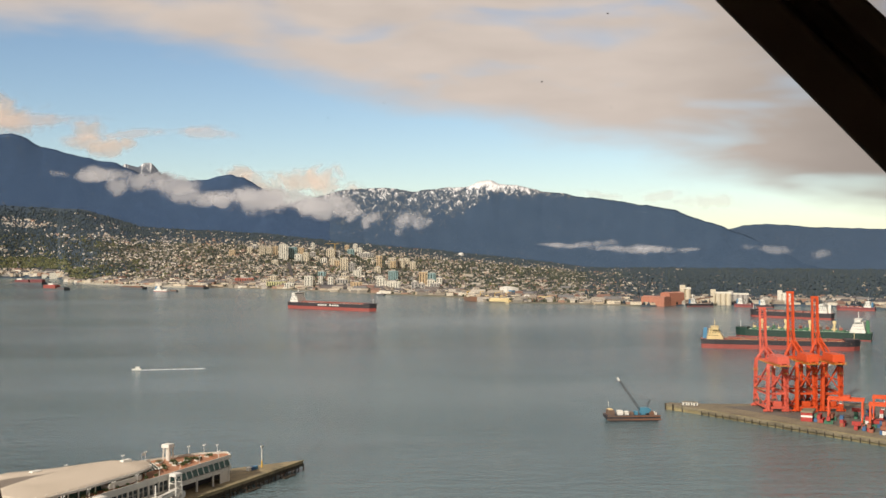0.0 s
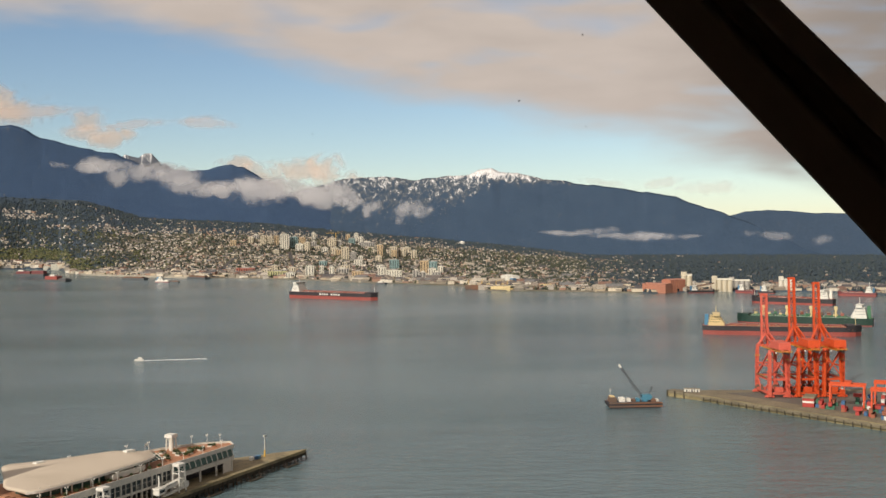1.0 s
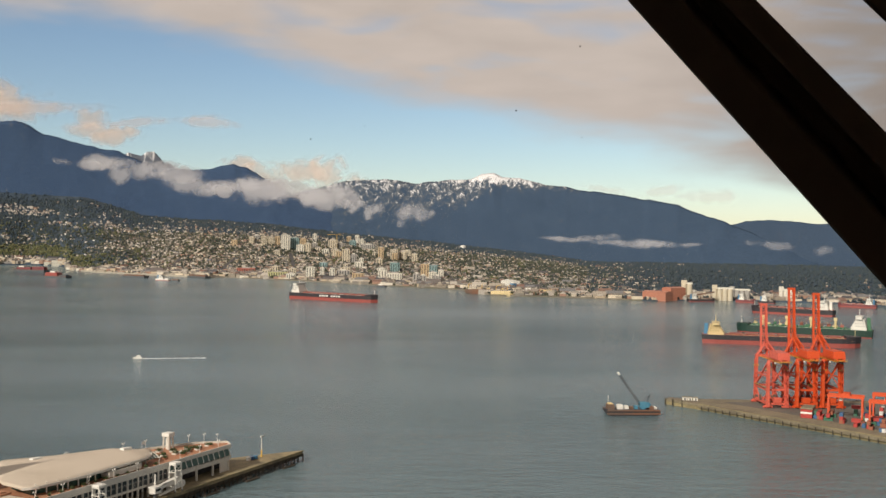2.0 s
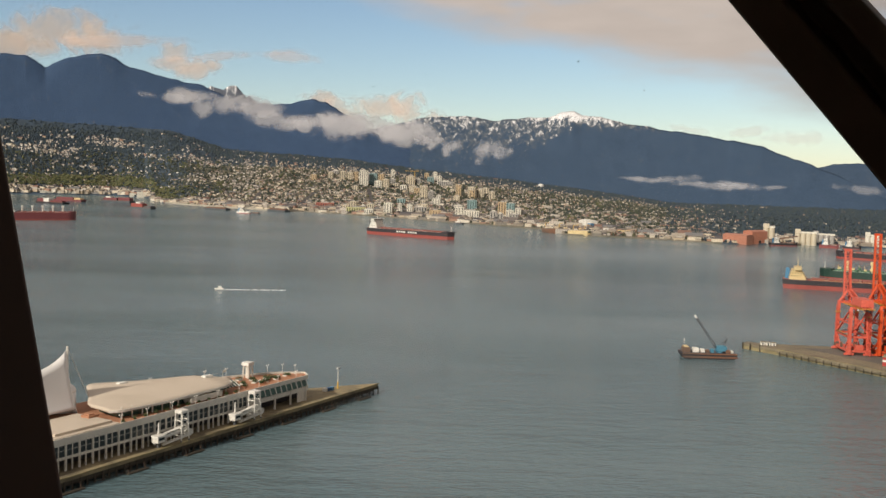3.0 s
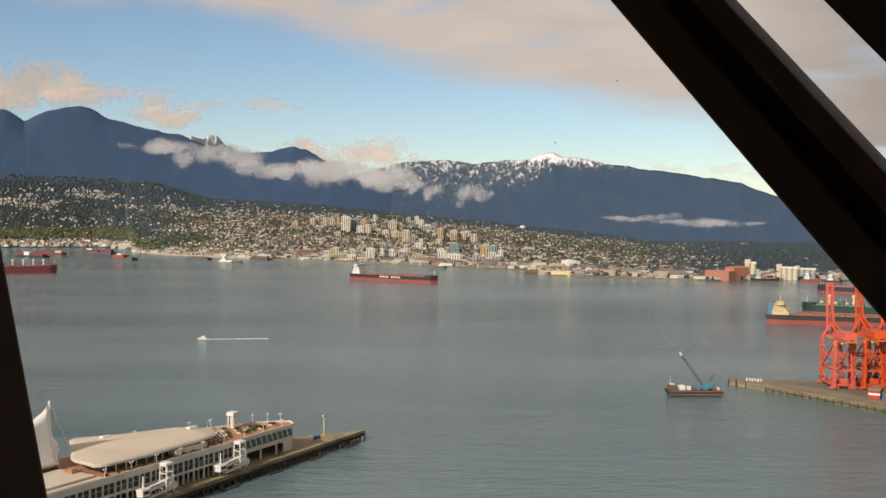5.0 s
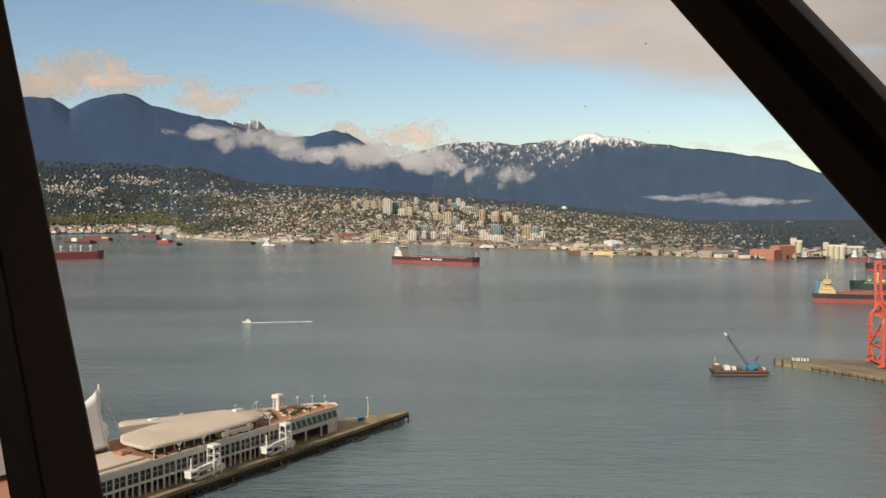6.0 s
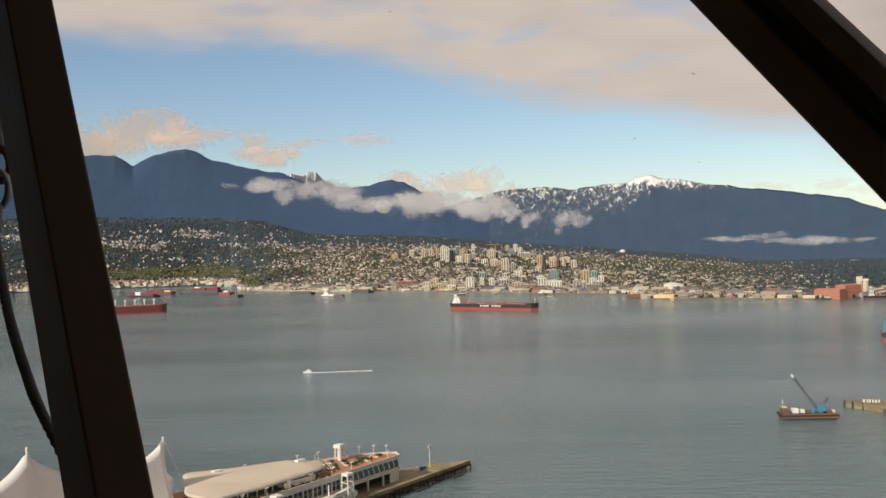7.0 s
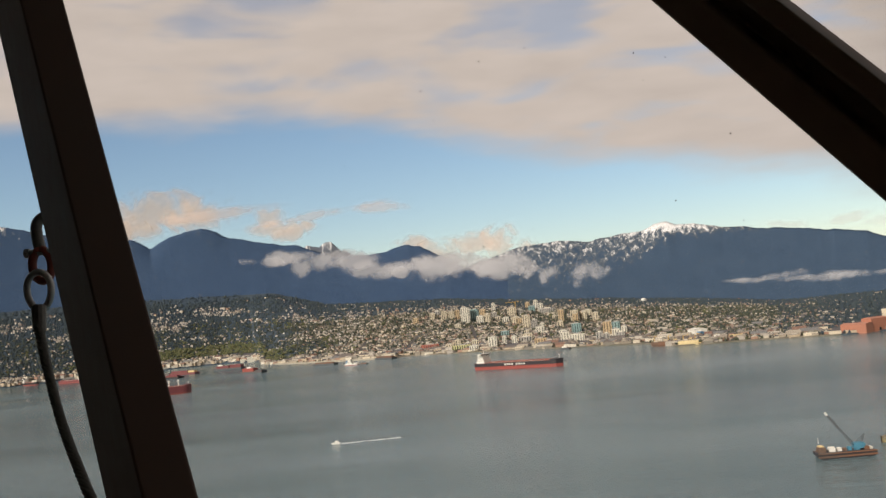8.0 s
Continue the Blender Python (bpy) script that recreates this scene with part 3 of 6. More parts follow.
def safety_cable():
    top = thing("safety_cable", 0, 0, EYE, 0, "twisted steel safety cable with red shackle hanging by a strut", "cable")
    line = tube([(-1.273, 2.450, 0.041), (-1.240, 2.405, -0.045), (-1.168, 2.310, -0.178), (-1.099, 2.239, -0.291), (-1.042, 2.192, -0.377),
                 (-0.912, 2.164, -0.612), (-0.852, 2.161, -0.707), (-0.75, 2.15, -1.0)], 0.011, steps=14)
    # six strands laid round a core
    core = Shape()
    skin(core, line, 0.0075)
    part("core", core, M_CABLE, top)
    for k in range(6):
        st, run = [], 0.0
        for i, p in enumerate(line):
            d = (line[min(i + 1, len(line) - 1)] - line[max(0, i - 1)]).normalized()
            s = d.cross(Vector((0.3, -1, 0.2))).normalized()
            u = s.cross(d)
            if i: run += (p - line[i - 1]).length
            w = run / 0.075 * 6.2832 + k * 6.2832 / 6
            st.append(p + (s * math.cos(w) + u * math.sin(w)) * 0.0084)
        sh = Shape()
        skin(sh, st, 0.0050, 5)
        part("strand", sh, M_CABLE, top, smooth=True)
    sleeve = Shape()
    sleeve.rod((-1.284, 2.480, 0.092), (-1.274, 2.454, 0.034), 0.019, 0.016, 12)
    part("sleeve", sleeve, M_CABLE, top, "dark crimped sleeve")
    eye = Shape()
    ring = [Vector((-1.290, 2.500, 0.140)) + Vector((math.sin(a) * 0.032, 0, -math.cos(a) * 0.042 * (1 if math.cos(a) < 0 else 1.25))) for a in [6.2832 * i / 20 for i in range(21)]]
    skin(eye, ring, 0.009, 7)
    part("thimble", eye, M_STEEL, top, "worn steel thimble eye", True)
    bow = Shape()
    ring = [Vector((-1.292, 2.526, 0.200)) + Vector((math.sin(a) * 0.026, 0.004, math.cos(a) * 0.040)) for a in [6.2832 * i / 18 for i in range(19)]]
    skin(bow, ring, 0.0115, 7)
    sh = part("shackle", bow, M_RUST, top, "red painted shackle", True)
    pin = Shape()
    pin.rod((-1.325, 2.528, 0.234), (-1.260, 2.528, 0.234), 0.008, None, 10)
    pin.rod((-1.333, 2.528, 0.234), (-1.322, 2.528, 0.234), 0.013, None, 6)
    part("pin", pin, M_STEEL, sh, "steel shackle pin")
    hook = Shape()
    skin(hook, tube([(-1.294, 2.535, 0.232), (-1.306, 2.545, 0.272), (-1.313, 2.560, 0.308), (-1.300, 2.568, 0.327), (-1.268, 2.568, 0.333)], 0.01), 0.015, 8)
    part("anchor_hook", hook, M_CABLE, top, "black anchor hook", True)


safety_cable()


# ---- the deck round the camera, closed in out of view to shade the struts: floor, ceiling, back and side walls, parapets, glazing ----
def deck_box(name, n0, n1, w0, w1, z0, z1, mat, label):
    sh = Shape()
    sh.box(w0, w1, n0, n1, z0, z1)
    ob = solid(name, sh, mat, label, name.split("_")[0], "structure")
    ob.matrix_basis = pose(0, 0, EYE, 0, 0, DECK_YAW)
    return ob


deck_box("floor", -6.0, 1.50, -7.0, 5.0, -1.75, -1.60, M_CARPET, "brown carpeted floor of the viewing deck")
deck_box("ceiling", -6.0, 1.50, -7.0, 5.0, 1.70, 1.85, M_ROOM, "plain ceiling of the viewing deck")
deck_box("wall_back", -6.15, -6.0, -7.0, 5.0, -1.60, 1.70, M_ROOM, "plain core wall behind the deck")
deck_box("wall_right", -6.0, 1.50, 5.0, 5.15, -1.60, 1.70, M_ROOM, "plain end wall of the deck")
deck_box("wall_left", -6.0, 1.50, -7.15, -7.0, -1.60, 1.70, M_ROOM, "unseen wall added to close the deck against side light")
deck_box("wall_front", 1.38, 1.50, -7.0, 5.0, -1.60, -1.25, M_ROOM, "low dark sill wall under the windows")

M_GLASS = bpy.data.materials.new("window_glass")
M_GLASS.use_nodes = True
_add = nodes_of(M_GLASS.node_tree)
_m = _add("ShaderNodeMixShader", {0: 0.003, 1: _add("ShaderNodeBsdfTransparent", {0: (0.97, 0.98, 0.97, 1)}).outputs[0], 2: _add("ShaderNodeBsdfGlossy", {"Roughness": 0.0}).outputs[0]})
_add("ShaderNodeOutputMaterial", {0: _m.outputs[0]})
pane = deck_box("window_pane", 1.440, 1.446, -6.99, 4.99, -1.24, 1.69, M_GLASS, "clear window glass with specks of dirt")
pane.visible_shadow = False

M_SPECK = material("dirt_speck", (0.03, 0.028, 0.025), 0.9, vary=0.3, grain=200)
specks = Shape()
srng = random.Random(3)
for _ in range(60):
    w, z, r = srng.uniform(-1.9, 0.5), srng.uniform(-0.5, 0.6), srng.choice((0.0006, 0.0008, 0.001, 0.0014))
    k, t0 = 6, srng.random() * 6
    pts = [(w + r * srng.uniform(0.6, 1.3) * math.cos(t0 + 1.047 * i), 1.438, z + r * srng.uniform(0.6, 1.3) * math.sin(t0 + 1.047 * i)) for i in range(k)]
    specks.add(pts + [(w, 1.4355, z)], [(i, (i + 1) % k, k) for i in range(k)])
sp = solid("dirt_specks", specks, M_SPECK, "small dark specks of dirt on the window", "dirt", "stuff")
sp.matrix_basis = pose(0, 0, EYE, 0, 0, DECK_YAW)

# ================= the town on the far shore =================
M_HOUSE = palette_material("house_paint", [(0.56, 0.50, 0.40), (0.38, 0.33, 0.26), (0.70, 0.64, 0.54), (0.28, 0.24, 0.19), (0.48, 0.39, 0.28), (0.22, 0.20, 0.17), (0.66, 0.58, 0.45), (0.34, 0.21, 0.15), (0.42, 0.38, 0.33)])
M_VILLA = palette_material("villa_paint", [(0.62, 0.57, 0.51), (0.52, 0.47, 0.41), (0.68, 0.65, 0.60), (0.40, 0.35, 0.29), (0.56, 0.52, 0.46), (0.30, 0.27, 0.24)])
M_ROOFS = palette_material("house_roofing", [(0.15, 0.13, 0.12), (0.27, 0.23, 0.19), (0.09, 0.085, 0.09), (0.36, 0.32, 0.26), (0.22, 0.13, 0.10), (0.18, 0.18, 0.18), (0.46, 0.42, 0.36)])
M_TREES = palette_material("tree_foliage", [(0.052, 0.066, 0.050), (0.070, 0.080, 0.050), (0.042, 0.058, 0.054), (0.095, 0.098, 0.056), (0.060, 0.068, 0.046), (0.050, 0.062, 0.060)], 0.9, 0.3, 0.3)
# bluer copy of the conifer colours, with distance haze painted in
M_WOODS = palette_material("hazed_conifer_woods", [(0.036, 0.056, 0.074), (0.042, 0.060, 0.070), (0.032, 0.052, 0.076), (0.050, 0.066, 0.064)], 0.9, 0.3, 0.3)
M_SPRING = palette_material("spring_foliage", [(0.13, 0.135, 0.055), (0.10, 0.115, 0.055), (0.16, 0.15, 0.075), (0.085, 0.10, 0.045)], 0.9, 0.3, 0.3)
rng = random.Random(7)


def gable_house(walls, roofs, x, y, z, w, d, h, turn, flat=False):
    c, s = math.cos(turn), math.sin(turn)
    at = lambda a, b, k: (x + a * c - b * s, y + a * s + b * c, z + k)
    p = [at(a, b, k) for k in (-4, h) for a, b in ((-w / 2, -d / 2), (w / 2, -d / 2), (w / 2, d / 2), (-w / 2, d / 2))]
    walls.add(p, [(0, 1, 5, 4), (1, 2, 6, 5), (2, 3, 7, 6), (3, 0, 4, 7)])
    e = 0.5
    if flat:
        roofs.add([at(a, b, h + 0.1) for a, b in ((-w / 2, -d / 2), (w / 2, -d / 2), (w / 2, d / 2), (-w / 2, d / 2))], [(0, 1, 2, 3)])
    else:
        k = h + 0.32 * d
        q = [at(-w / 2 - e, -d / 2 - e, h - 0.2), at(w / 2 + e, -d / 2 - e, h - 0.2), at(w / 2 + e, d / 2 + e, h - 0.2), at(-w / 2 - e, d / 2 + e, h - 0.2),
             at(-w / 2 - e, 0, k), at(w / 2 + e, 0, k)]
        roofs.add(q, [(0, 1, 5, 4), (2, 3, 4, 5), (1, 2, 5), (3, 0, 4)])


def conifer(sh, x, y, z, h, r):
    n, pts = 5, []
    t0 = rng.random() * 6
    pts = [(x + math.cos(t0 + 6.283 * i / n) * r * rng.uniform(0.8, 1.2), y + math.sin(t0 + 6.283 * i / n) * r, z + h * rng.uniform(0.05, 0.2)) for i in range(n)]
    mid = [(x + math.cos(t0 + 0.6 + 6.283 * i / n) * r * 0.62, y + math.sin(t0 + 0.6 + 6.283 * i / n) * r * 0.62, z + h * rng.uniform(0.45, 0.6)) for i in range(n)]
    sh.add(pts + mid + [(x, y, z + h)], [(i, (i + 1) % n, n + i) for i in range(n)] + [((i + 1) % n, n + (i + 1) % n, n + i) for i in range(n)] + [(n + i, n + (i + 1) % n, 2 * n) for i in range(n)])


def broadleaf(sh, x, y, z, h, r):
    for _ in range(3):
        cx, cy, cz = x + rng.uniform(-.5, .5) * r, y + rng.uniform(-.5, .5) * r, z + h * rng.uniform(0.4, 0.75)
        rr = r * rng.uniform(0.55, 0.85)
        p = [(cx + rr * rng.uniform(.7, 1.2), cy, cz), (cx, cy + rr * rng.uniform(.7, 1.2), cz), (cx - rr * rng.uniform(.7, 1.2), cy, cz), (cx, cy - rr * rng.uniform(.7, 1.2), cz), (cx, cy, cz + rr * rng.uniform(.7, 1.1)), (cx, cy, cz - rr)]
        sh.add(p, [(0, 1, 4), (1, 2, 4), (2, 3, 4), (3, 0, 4), (1, 0, 5), (2, 1, 5), (3, 2, 5), (0, 3, 5)])


# steep streets running up from the shore: bearing at the shore, bearing higher up, share of the slope they reach
STREETS = ((8.15, 7.0, 0.34), (3.72, 4.15, 0.46), (-0.45, 0.55, 0.40), (-5.2, -4.2, 0.3), (10.6, 9.9, 0.3))


def on_street(az, s):
    return any(s < reach and abs(az - (a + (b - a) * s / reach)) < 0.13 for a, b, reach in STREETS)


def built(az, s):
    """How thickly the land is built up, by bearing and share of the slope."""
    v = 0.80 + 0.55 * fbm(az * 0.9, s * 7, 4, 11) - 0.25 * s
    west = az - (11.6 + 5 * fbm(az * 0.8, s * 6, 3, 29))
    if west > 0:
        patch = fbm(az * 0.42, s * 8.0, 4, 13)
        if s < 0.13: v = 0.8
        elif s < 0.34: v = 0.08 + 0.25 * (patch > 0.1)
        elif s < 0.60: v = 0.55 if patch > 0.02 + 0.02 * west else 0.10
        else: v = 1.1 if patch > 0.09 else 0.07
    if az < -5: v *= 0.70
    if az < -12: v *= max(0.05, 1 - (-12 - az) / 6) if s > 0.12 else 0.6
    if s > 0.86: v *= 0.45
    return v


def town():
    walls, roofs, trees, spring, woods, villas = (Shape() for _ in range(6))
    for _ in range(42000):
        az = rng.uniform(-29, 30)
        s = rng.random() ** (1.1 if az < 14 else 0.85)
        if on_street(az, s): continue
        r0 = SHORE(az) + 14
        r = r0 + (TOP_R - 25 - r0) * s
        x, y, _z = polar(az, r)
        z = land_height(az, r)
        if rng.random() < min(0.88, built(az, s) * 0.60):
            street = radians(-12 + (90 if rng.random() < 0.35 else 0) + rng.uniform(-4, 4))
            k = 1.0 if s < 0.12 else 0.82 if s < 0.4 else 0.62
            if (s < 0.08 and rng.random() < 0.5) or rng.random() < 0.03: gable_house(walls, roofs, x, y, z, k * rng.uniform(14, 42), k * rng.uniform(12, 22), k * rng.uniform(4, 9), street, rng.random() < 0.7)
            else: gable_house(villas if az > 10 and s > 0.3 else walls, roofs, x, y, z, k * rng.uniform(8, 14), k * rng.uniform(7, 10), k * rng.uniform(3.5, 6.5), street, rng.random() < 0.15)
        elif rng.random() < 0.5 or s > 0.7:
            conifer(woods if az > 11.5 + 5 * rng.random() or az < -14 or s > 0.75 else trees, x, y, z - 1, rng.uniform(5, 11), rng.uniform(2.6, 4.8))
        else:
            broadleaf(spring if fbm(az * 2, s * 4, 2, 21) > 0.2 and az > -9 else woods if az < -12 else trees, x, y, z - 1, rng.uniform(6, 11), rng.uniform(3, 5.5))
    # wooded belts above the town and over the western and eastern slopes
    for _ in range(14000):
        az = rng.uniform(-30, 30)
        s = rng.uniform(0.84 if az > -12 else 0.5, 1.0)
        west = az > 13.6 + 7 * fbm(az * 0.5, s * 6, 3, 33)
        if west: s = rng.uniform(0.08, 1.0)
        if west and built(az, s) > 0.5 and rng.random() < 0.75: continue
        if -12 < az and not west and rng.random() < 0.35: continue
        r = SHORE(az) + (TOP_R - SHORE(az)) * s
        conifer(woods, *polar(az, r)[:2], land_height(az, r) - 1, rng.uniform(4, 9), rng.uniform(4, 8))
    for _ in range(1100):
        az = rng.choice((rng.gauss(20.5, 1.6), rng.gauss(16.3, 1.2), rng.uniform(14.5, 24)))
        s = rng.uniform(0.16, 0.32)
        r = SHORE(az) + (TOP_R - SHORE(az)) * s
        broadleaf(spring, *polar(az, r)[:2], land_height(az, r) - 1, rng.uniform(8, 15), rng.uniform(4, 8))
    solid("house_walls", walls, M_HOUSE, "dense town of small pale houses on the slope", "houses", "stuff")
    solid("villa_walls", villas, M_VILLA, "clusters of white and pale houses on the wooded slope", "houses", "stuff")
    solid("house_roofs", roofs, M_ROOFS, "grey and brown roofs of the hillside houses", "roofs", "stuff")
    solid("conifers", trees, M_TREES, "dark conifers and street trees among the houses", "trees", "stuff")
    solid("forest_trees", woods, M_WOODS, "dark conifer woods on the foothills with blue haze in their colour", "trees", "stuff")
    solid("spring_trees", spring, M_SPRING, "yellow-green broadleaf trees in spring leaf", "trees", "stuff")


town()


# ================= ships and small craft =================
def paint(name, rgb, rough=0.5, **k):
    return material(name, rgb, rough, vary=k.pop("vary", 0.14), grain=k.pop("grain", 0.6), patch=k.pop("patch", 0.4), **k)


M_HULL_RED = paint("red_antifouling", (0.33, 0.075, 0.06), second=(0.22, 0.055, 0.045))
M_HULL_BLACK = paint("black_hull_paint", (0.035, 0.03, 0.035))
M_HULL_MAROON = paint("maroon_hull_paint", (0.20, 0.055, 0.06))
M_HULL_GREEN = paint("dark_green_hull_paint", (0.012, 0.042, 0.030))
M_DECK_RED = paint("red_oxide_deck", (0.33, 0.10, 0.07))
M_DECK_GREEN = paint("green_hatch_paint", (0.05, 0.17, 0.085))
M_WHITE = paint("white_ship_paint", (0.78, 0.76, 0.70), patch=0.15)
M_CREAM = paint("cream_ship_paint", (0.72, 0.57, 0.30), patch=0.2)
M_DARKGLASS = material("dark_window_glass", (0.025, 0.035, 0.04), 0.12, vary=0.2, grain=0.5)
M_BLUE = paint("blue_paint", (0.07, 0.22, 0.38))
M_CYAN = paint("light_blue_crane_paint", (0.08, 0.25, 0.36))
M_ORANGE = paint("orange_paint", (0.66, 0.085, 0.018), second=(0.48, 0.065, 0.02))
M_PINK = paint("faded_red_crane_paint", (0.66, 0.13, 0.085), second=(0.52, 0.085, 0.05))
M_RUSTY = paint("rusty_steel", (0.15, 0.10, 0.075), 0.8, second=(0.24, 0.11, 0.06), patch=0.8)
M_YELLOW = paint("yellow_paint", (0.66, 0.42, 0.08))
M_LATTICE = paint("dark_lattice_steel", (0.10, 0.11, 0.12))
M_FOAM = material("sea_foam", (0.72, 0.75, 0.76), 0.9, vary=0.2, grain=2)


def hull_ring(length, beam, s, z, flare=1.0):
    """Outline of one level of a hull: stern at -length/2, bow at +length/2."""
    pts = []
    for k in range(25):
        u = k / 24
        x = -length / 2 + length * u
        w = 1.0
        if u > 0.86: w = math.sqrt(max(0.0, 1 - ((u - 0.86) / 0.14) ** 2)) * (0.985) + 0.015
        if u < 0.07: w = 0.80 + 0.20 * (u / 0.07)
        pts.append((x * s, w * beam / 2 * flare, z))
    return pts + [(x, -y, z) for x, y, z in reversed(pts)]


def ship(x, y, heading, length, beam, depth, boot, paint_low, paint_high, deck_paint, label, house=M_WHITE, funnel=M_BLUE, house_l=24, house_h=19, hatches=7,
         cranes=0, crane_paint=M_WHITE, bars=False, cargo=None, mast=True, house_at=0.0, name="cargo_ship"):
    """A bulk carrier: lower and upper hull, deck, hatch covers, forecastle, deck cranes, deckhouse with bridge wings, funnel and masts."""
    t = thing(name, x, y, 0, heading, label, "ship")
    part("hull_bottom", Shape().loft([hull_ring(length, beam, 0.985, -1.5), hull_ring(length, beam, 0.99, boot)]), paint_low, t)
    part("hull_side", Shape().loft([hull_ring(length, beam, 0.9905, boot, 1.003), hull_ring(length, beam, 1.0, depth, 1.003)]), paint_high, t)
    part("deck", Shape().loft([hull_ring(length * 0.99, beam * 0.96, 1.0, depth - 0.3), hull_ring(length * 0.99, beam * 0.96, 1.0, depth + 0.1)]), deck_paint, t)
    fore = [(length * 0.40, beam * 0.47), (length * 0.45, beam * 0.40), (length * 0.485, beam * 0.18), (length * 0.497, 0)]
    loop = [(a, -b) for a, b in fore] + [(a, b) for a, b in reversed(fore[:-1])]
    part("forecastle", Shape().prism(loop, depth, depth + 2.6, 1.01), paint_high, t)
    hx = -length / 2 + 6 + house_l / 2 + house_at
    # deckhouse in tiers, bridge with wings, windows
    hs = Shape()
    tiers = 4
    for k in range(tiers):
        w, l = beam * (0.86 - 0.05 * k), house_l * (0.85 - 0.12 * k)
        hs.box(hx - house_l * 0.42 + 1.0 * k, hx - house_l * 0.42 + 1.0 * k + l, -w / 2, w / 2, depth + house_h * 0.2 * k, depth + house_h * 0.2 * (k + 1) - 0.25)
        hs.box(hx - house_l * 0.45 + 1.0 * k, hx - house_l * 0.39 + 1.0 * k + l, -w / 2 - 0.6, w / 2 + 0.6, depth + house_h * 0.2 * (k + 1) - 0.25, depth + house_h * 0.2 * (k + 1))
    body = part("deckhouse", hs, house, t)
    zb = depth + house_h * 0.8
    br = part("bridge", Shape().box(hx - 4, hx + 4, -beam * 0.5, beam * 0.5, zb, zb + house_h * 0.17).box(hx - 5, hx + 5, -beam * 0.52, beam * 0.52, zb + house_h * 0.17, zb + house_h * 0.2), house, t)
    part("bridge_window", Shape().box(hx + 4.0, hx + 4.12, -beam * 0.46, beam * 0.46, zb + 1.3, zb + 2.5), M_DARKGLASS, br, "dark band of bridge windows")
    for k in range(1, tiers):
        for side in (-1, 1):
            w = beam * (0.86 - 0.05 * k) / 2
            zz = depth + house_h * 0.2 * k + 1.2
            for m in range(4):
                xx = hx - house_l * 0.36 + m * 3.4 + k
                part("window", Shape().box(xx, xx + 1.3, side * w - 0.06, side * w + 0.06, zz, zz + 1.2), M_DARKGLASS, body)
    part("funnel", Shape().prism([(hx - house_l * 0.62, -3), (hx - house_l * 0.38, -2.4), (hx - house_l * 0.38, 2.4), (hx - house_l * 0.62, 3)], depth, depth + house_h * 0.9, 0.72), funnel, t, "ship's funnel")
    part("bridge_mast", Shape().rod((hx, 0, zb + house_h * 0.2), (hx, 0, zb + house_h * 0.2 + 10), 0.55, 0.25).beam((hx, -3, zb + house_h * 0.2 + 5), (hx, 3, zb + house_h * 0.2 + 5), 0.5), house, t)
    if mast:
        part("fore_mast", Shape().rod((length * 0.46, 0, depth + 2), (length * 0.46, 0, depth + 12), 0.5, 0.25).beam((length * 0.46, -2, depth + 9), (length * 0.46, 2, depth + 9), 0.4), house, t)
    x0, x1 = hx + house_l * 0.5 + 3, length * 0.385
    step = (x1 - x0) / hatches
    for k in range(hatches):
        a = x0 + step * k
        hb = Shape().box(a + step * 0.12, a + step * 0.88, -beam * 0.30, beam * 0.30, depth, depth + 1.5).box(a + step * 0.10, a + step * 0.90, -beam * 0.32, beam * 0.32, depth + 1.5, depth + 2.1)
        part("hatch_cover", hb, cargo or deck_paint, t)
    for side in (-1, 1):
        rail = Shape()
        for z in (0.6, 1.15):
            rail.beam((x0, side * beam * 0.48, depth + z), (x1, side * beam * 0.48, depth + z), 0.12)
        for k in range(24):
            a = x0 + (x1 - x0) * k / 23
            rail.beam((a, side * beam * 0.48, depth), (a, side * beam * 0.48, depth + 1.2), 0.12)
        part("railing", rail, house, t)
    for k in range(cranes):
        a = x0 + (x1 - x0) * (k + 0.5) / cranes
        cr = part("deck_crane", Shape().rod((a, 0, depth), (a, 0, depth + 11), 1.7, 1.5, 10).box(a - 2.2, a + 2.2, -2.2, 2.2, depth + 10.5, depth + 15), crane_paint, t, "white deck crane post")
        part("jib", Shape().beam((a + 2, -0.9, depth + 11.5), (a + step * 1.1, -0.9, depth + 5.5), 0.5).beam((a + 2, 0.9, depth + 11.5), (a + step * 1.1, 0.9, depth + 5.5), 0.5), M_RUSTY, cr, "rusty crane jib")
    if bars:
        for side in (-1, 1):
            for k, a in enumerate((-26, -20, -14.5, -8.5, 3, 9.5, 15.5, 21.5)):
                part("lettering_bar", Shape().box(a, a + 4.2, side * beam * 0.5015 - 0.08, side * beam * 0.5015 + 0.08, boot + 1.8, depth - 2.0), M_WHITE, t, "white block of illegible hull lettering")
    part("anchor", Shape().box(length * 0.43, length * 0.437, -beam * 0.42, -beam * 0.40, depth - 4, depth - 2), M_RUSTY, t)
    return t


def heading_of(dx, dy):
    return math.degrees(math.atan2(dy, dx))


ship(-64, 2124, heading_of(176, -127), 216, 31, 13.2, 6.2, M_HULL_RED, M_HULL_BLACK, M_DECK_RED, "bulk carrier with black and red hull and white deckhouse at anchor", bars=True, funnel=M_WHITE, hatches=9)
ship(-897, 2325, heading_of(85, 46), 158, 26, 17.0, 2.2, M_HULL_RED, M_HULL_MAROON, M_DECK_RED, "maroon bulk carrier with white deck crane posts", cranes=5, hatches=5, funnel=M_WHITE, house_h=17)
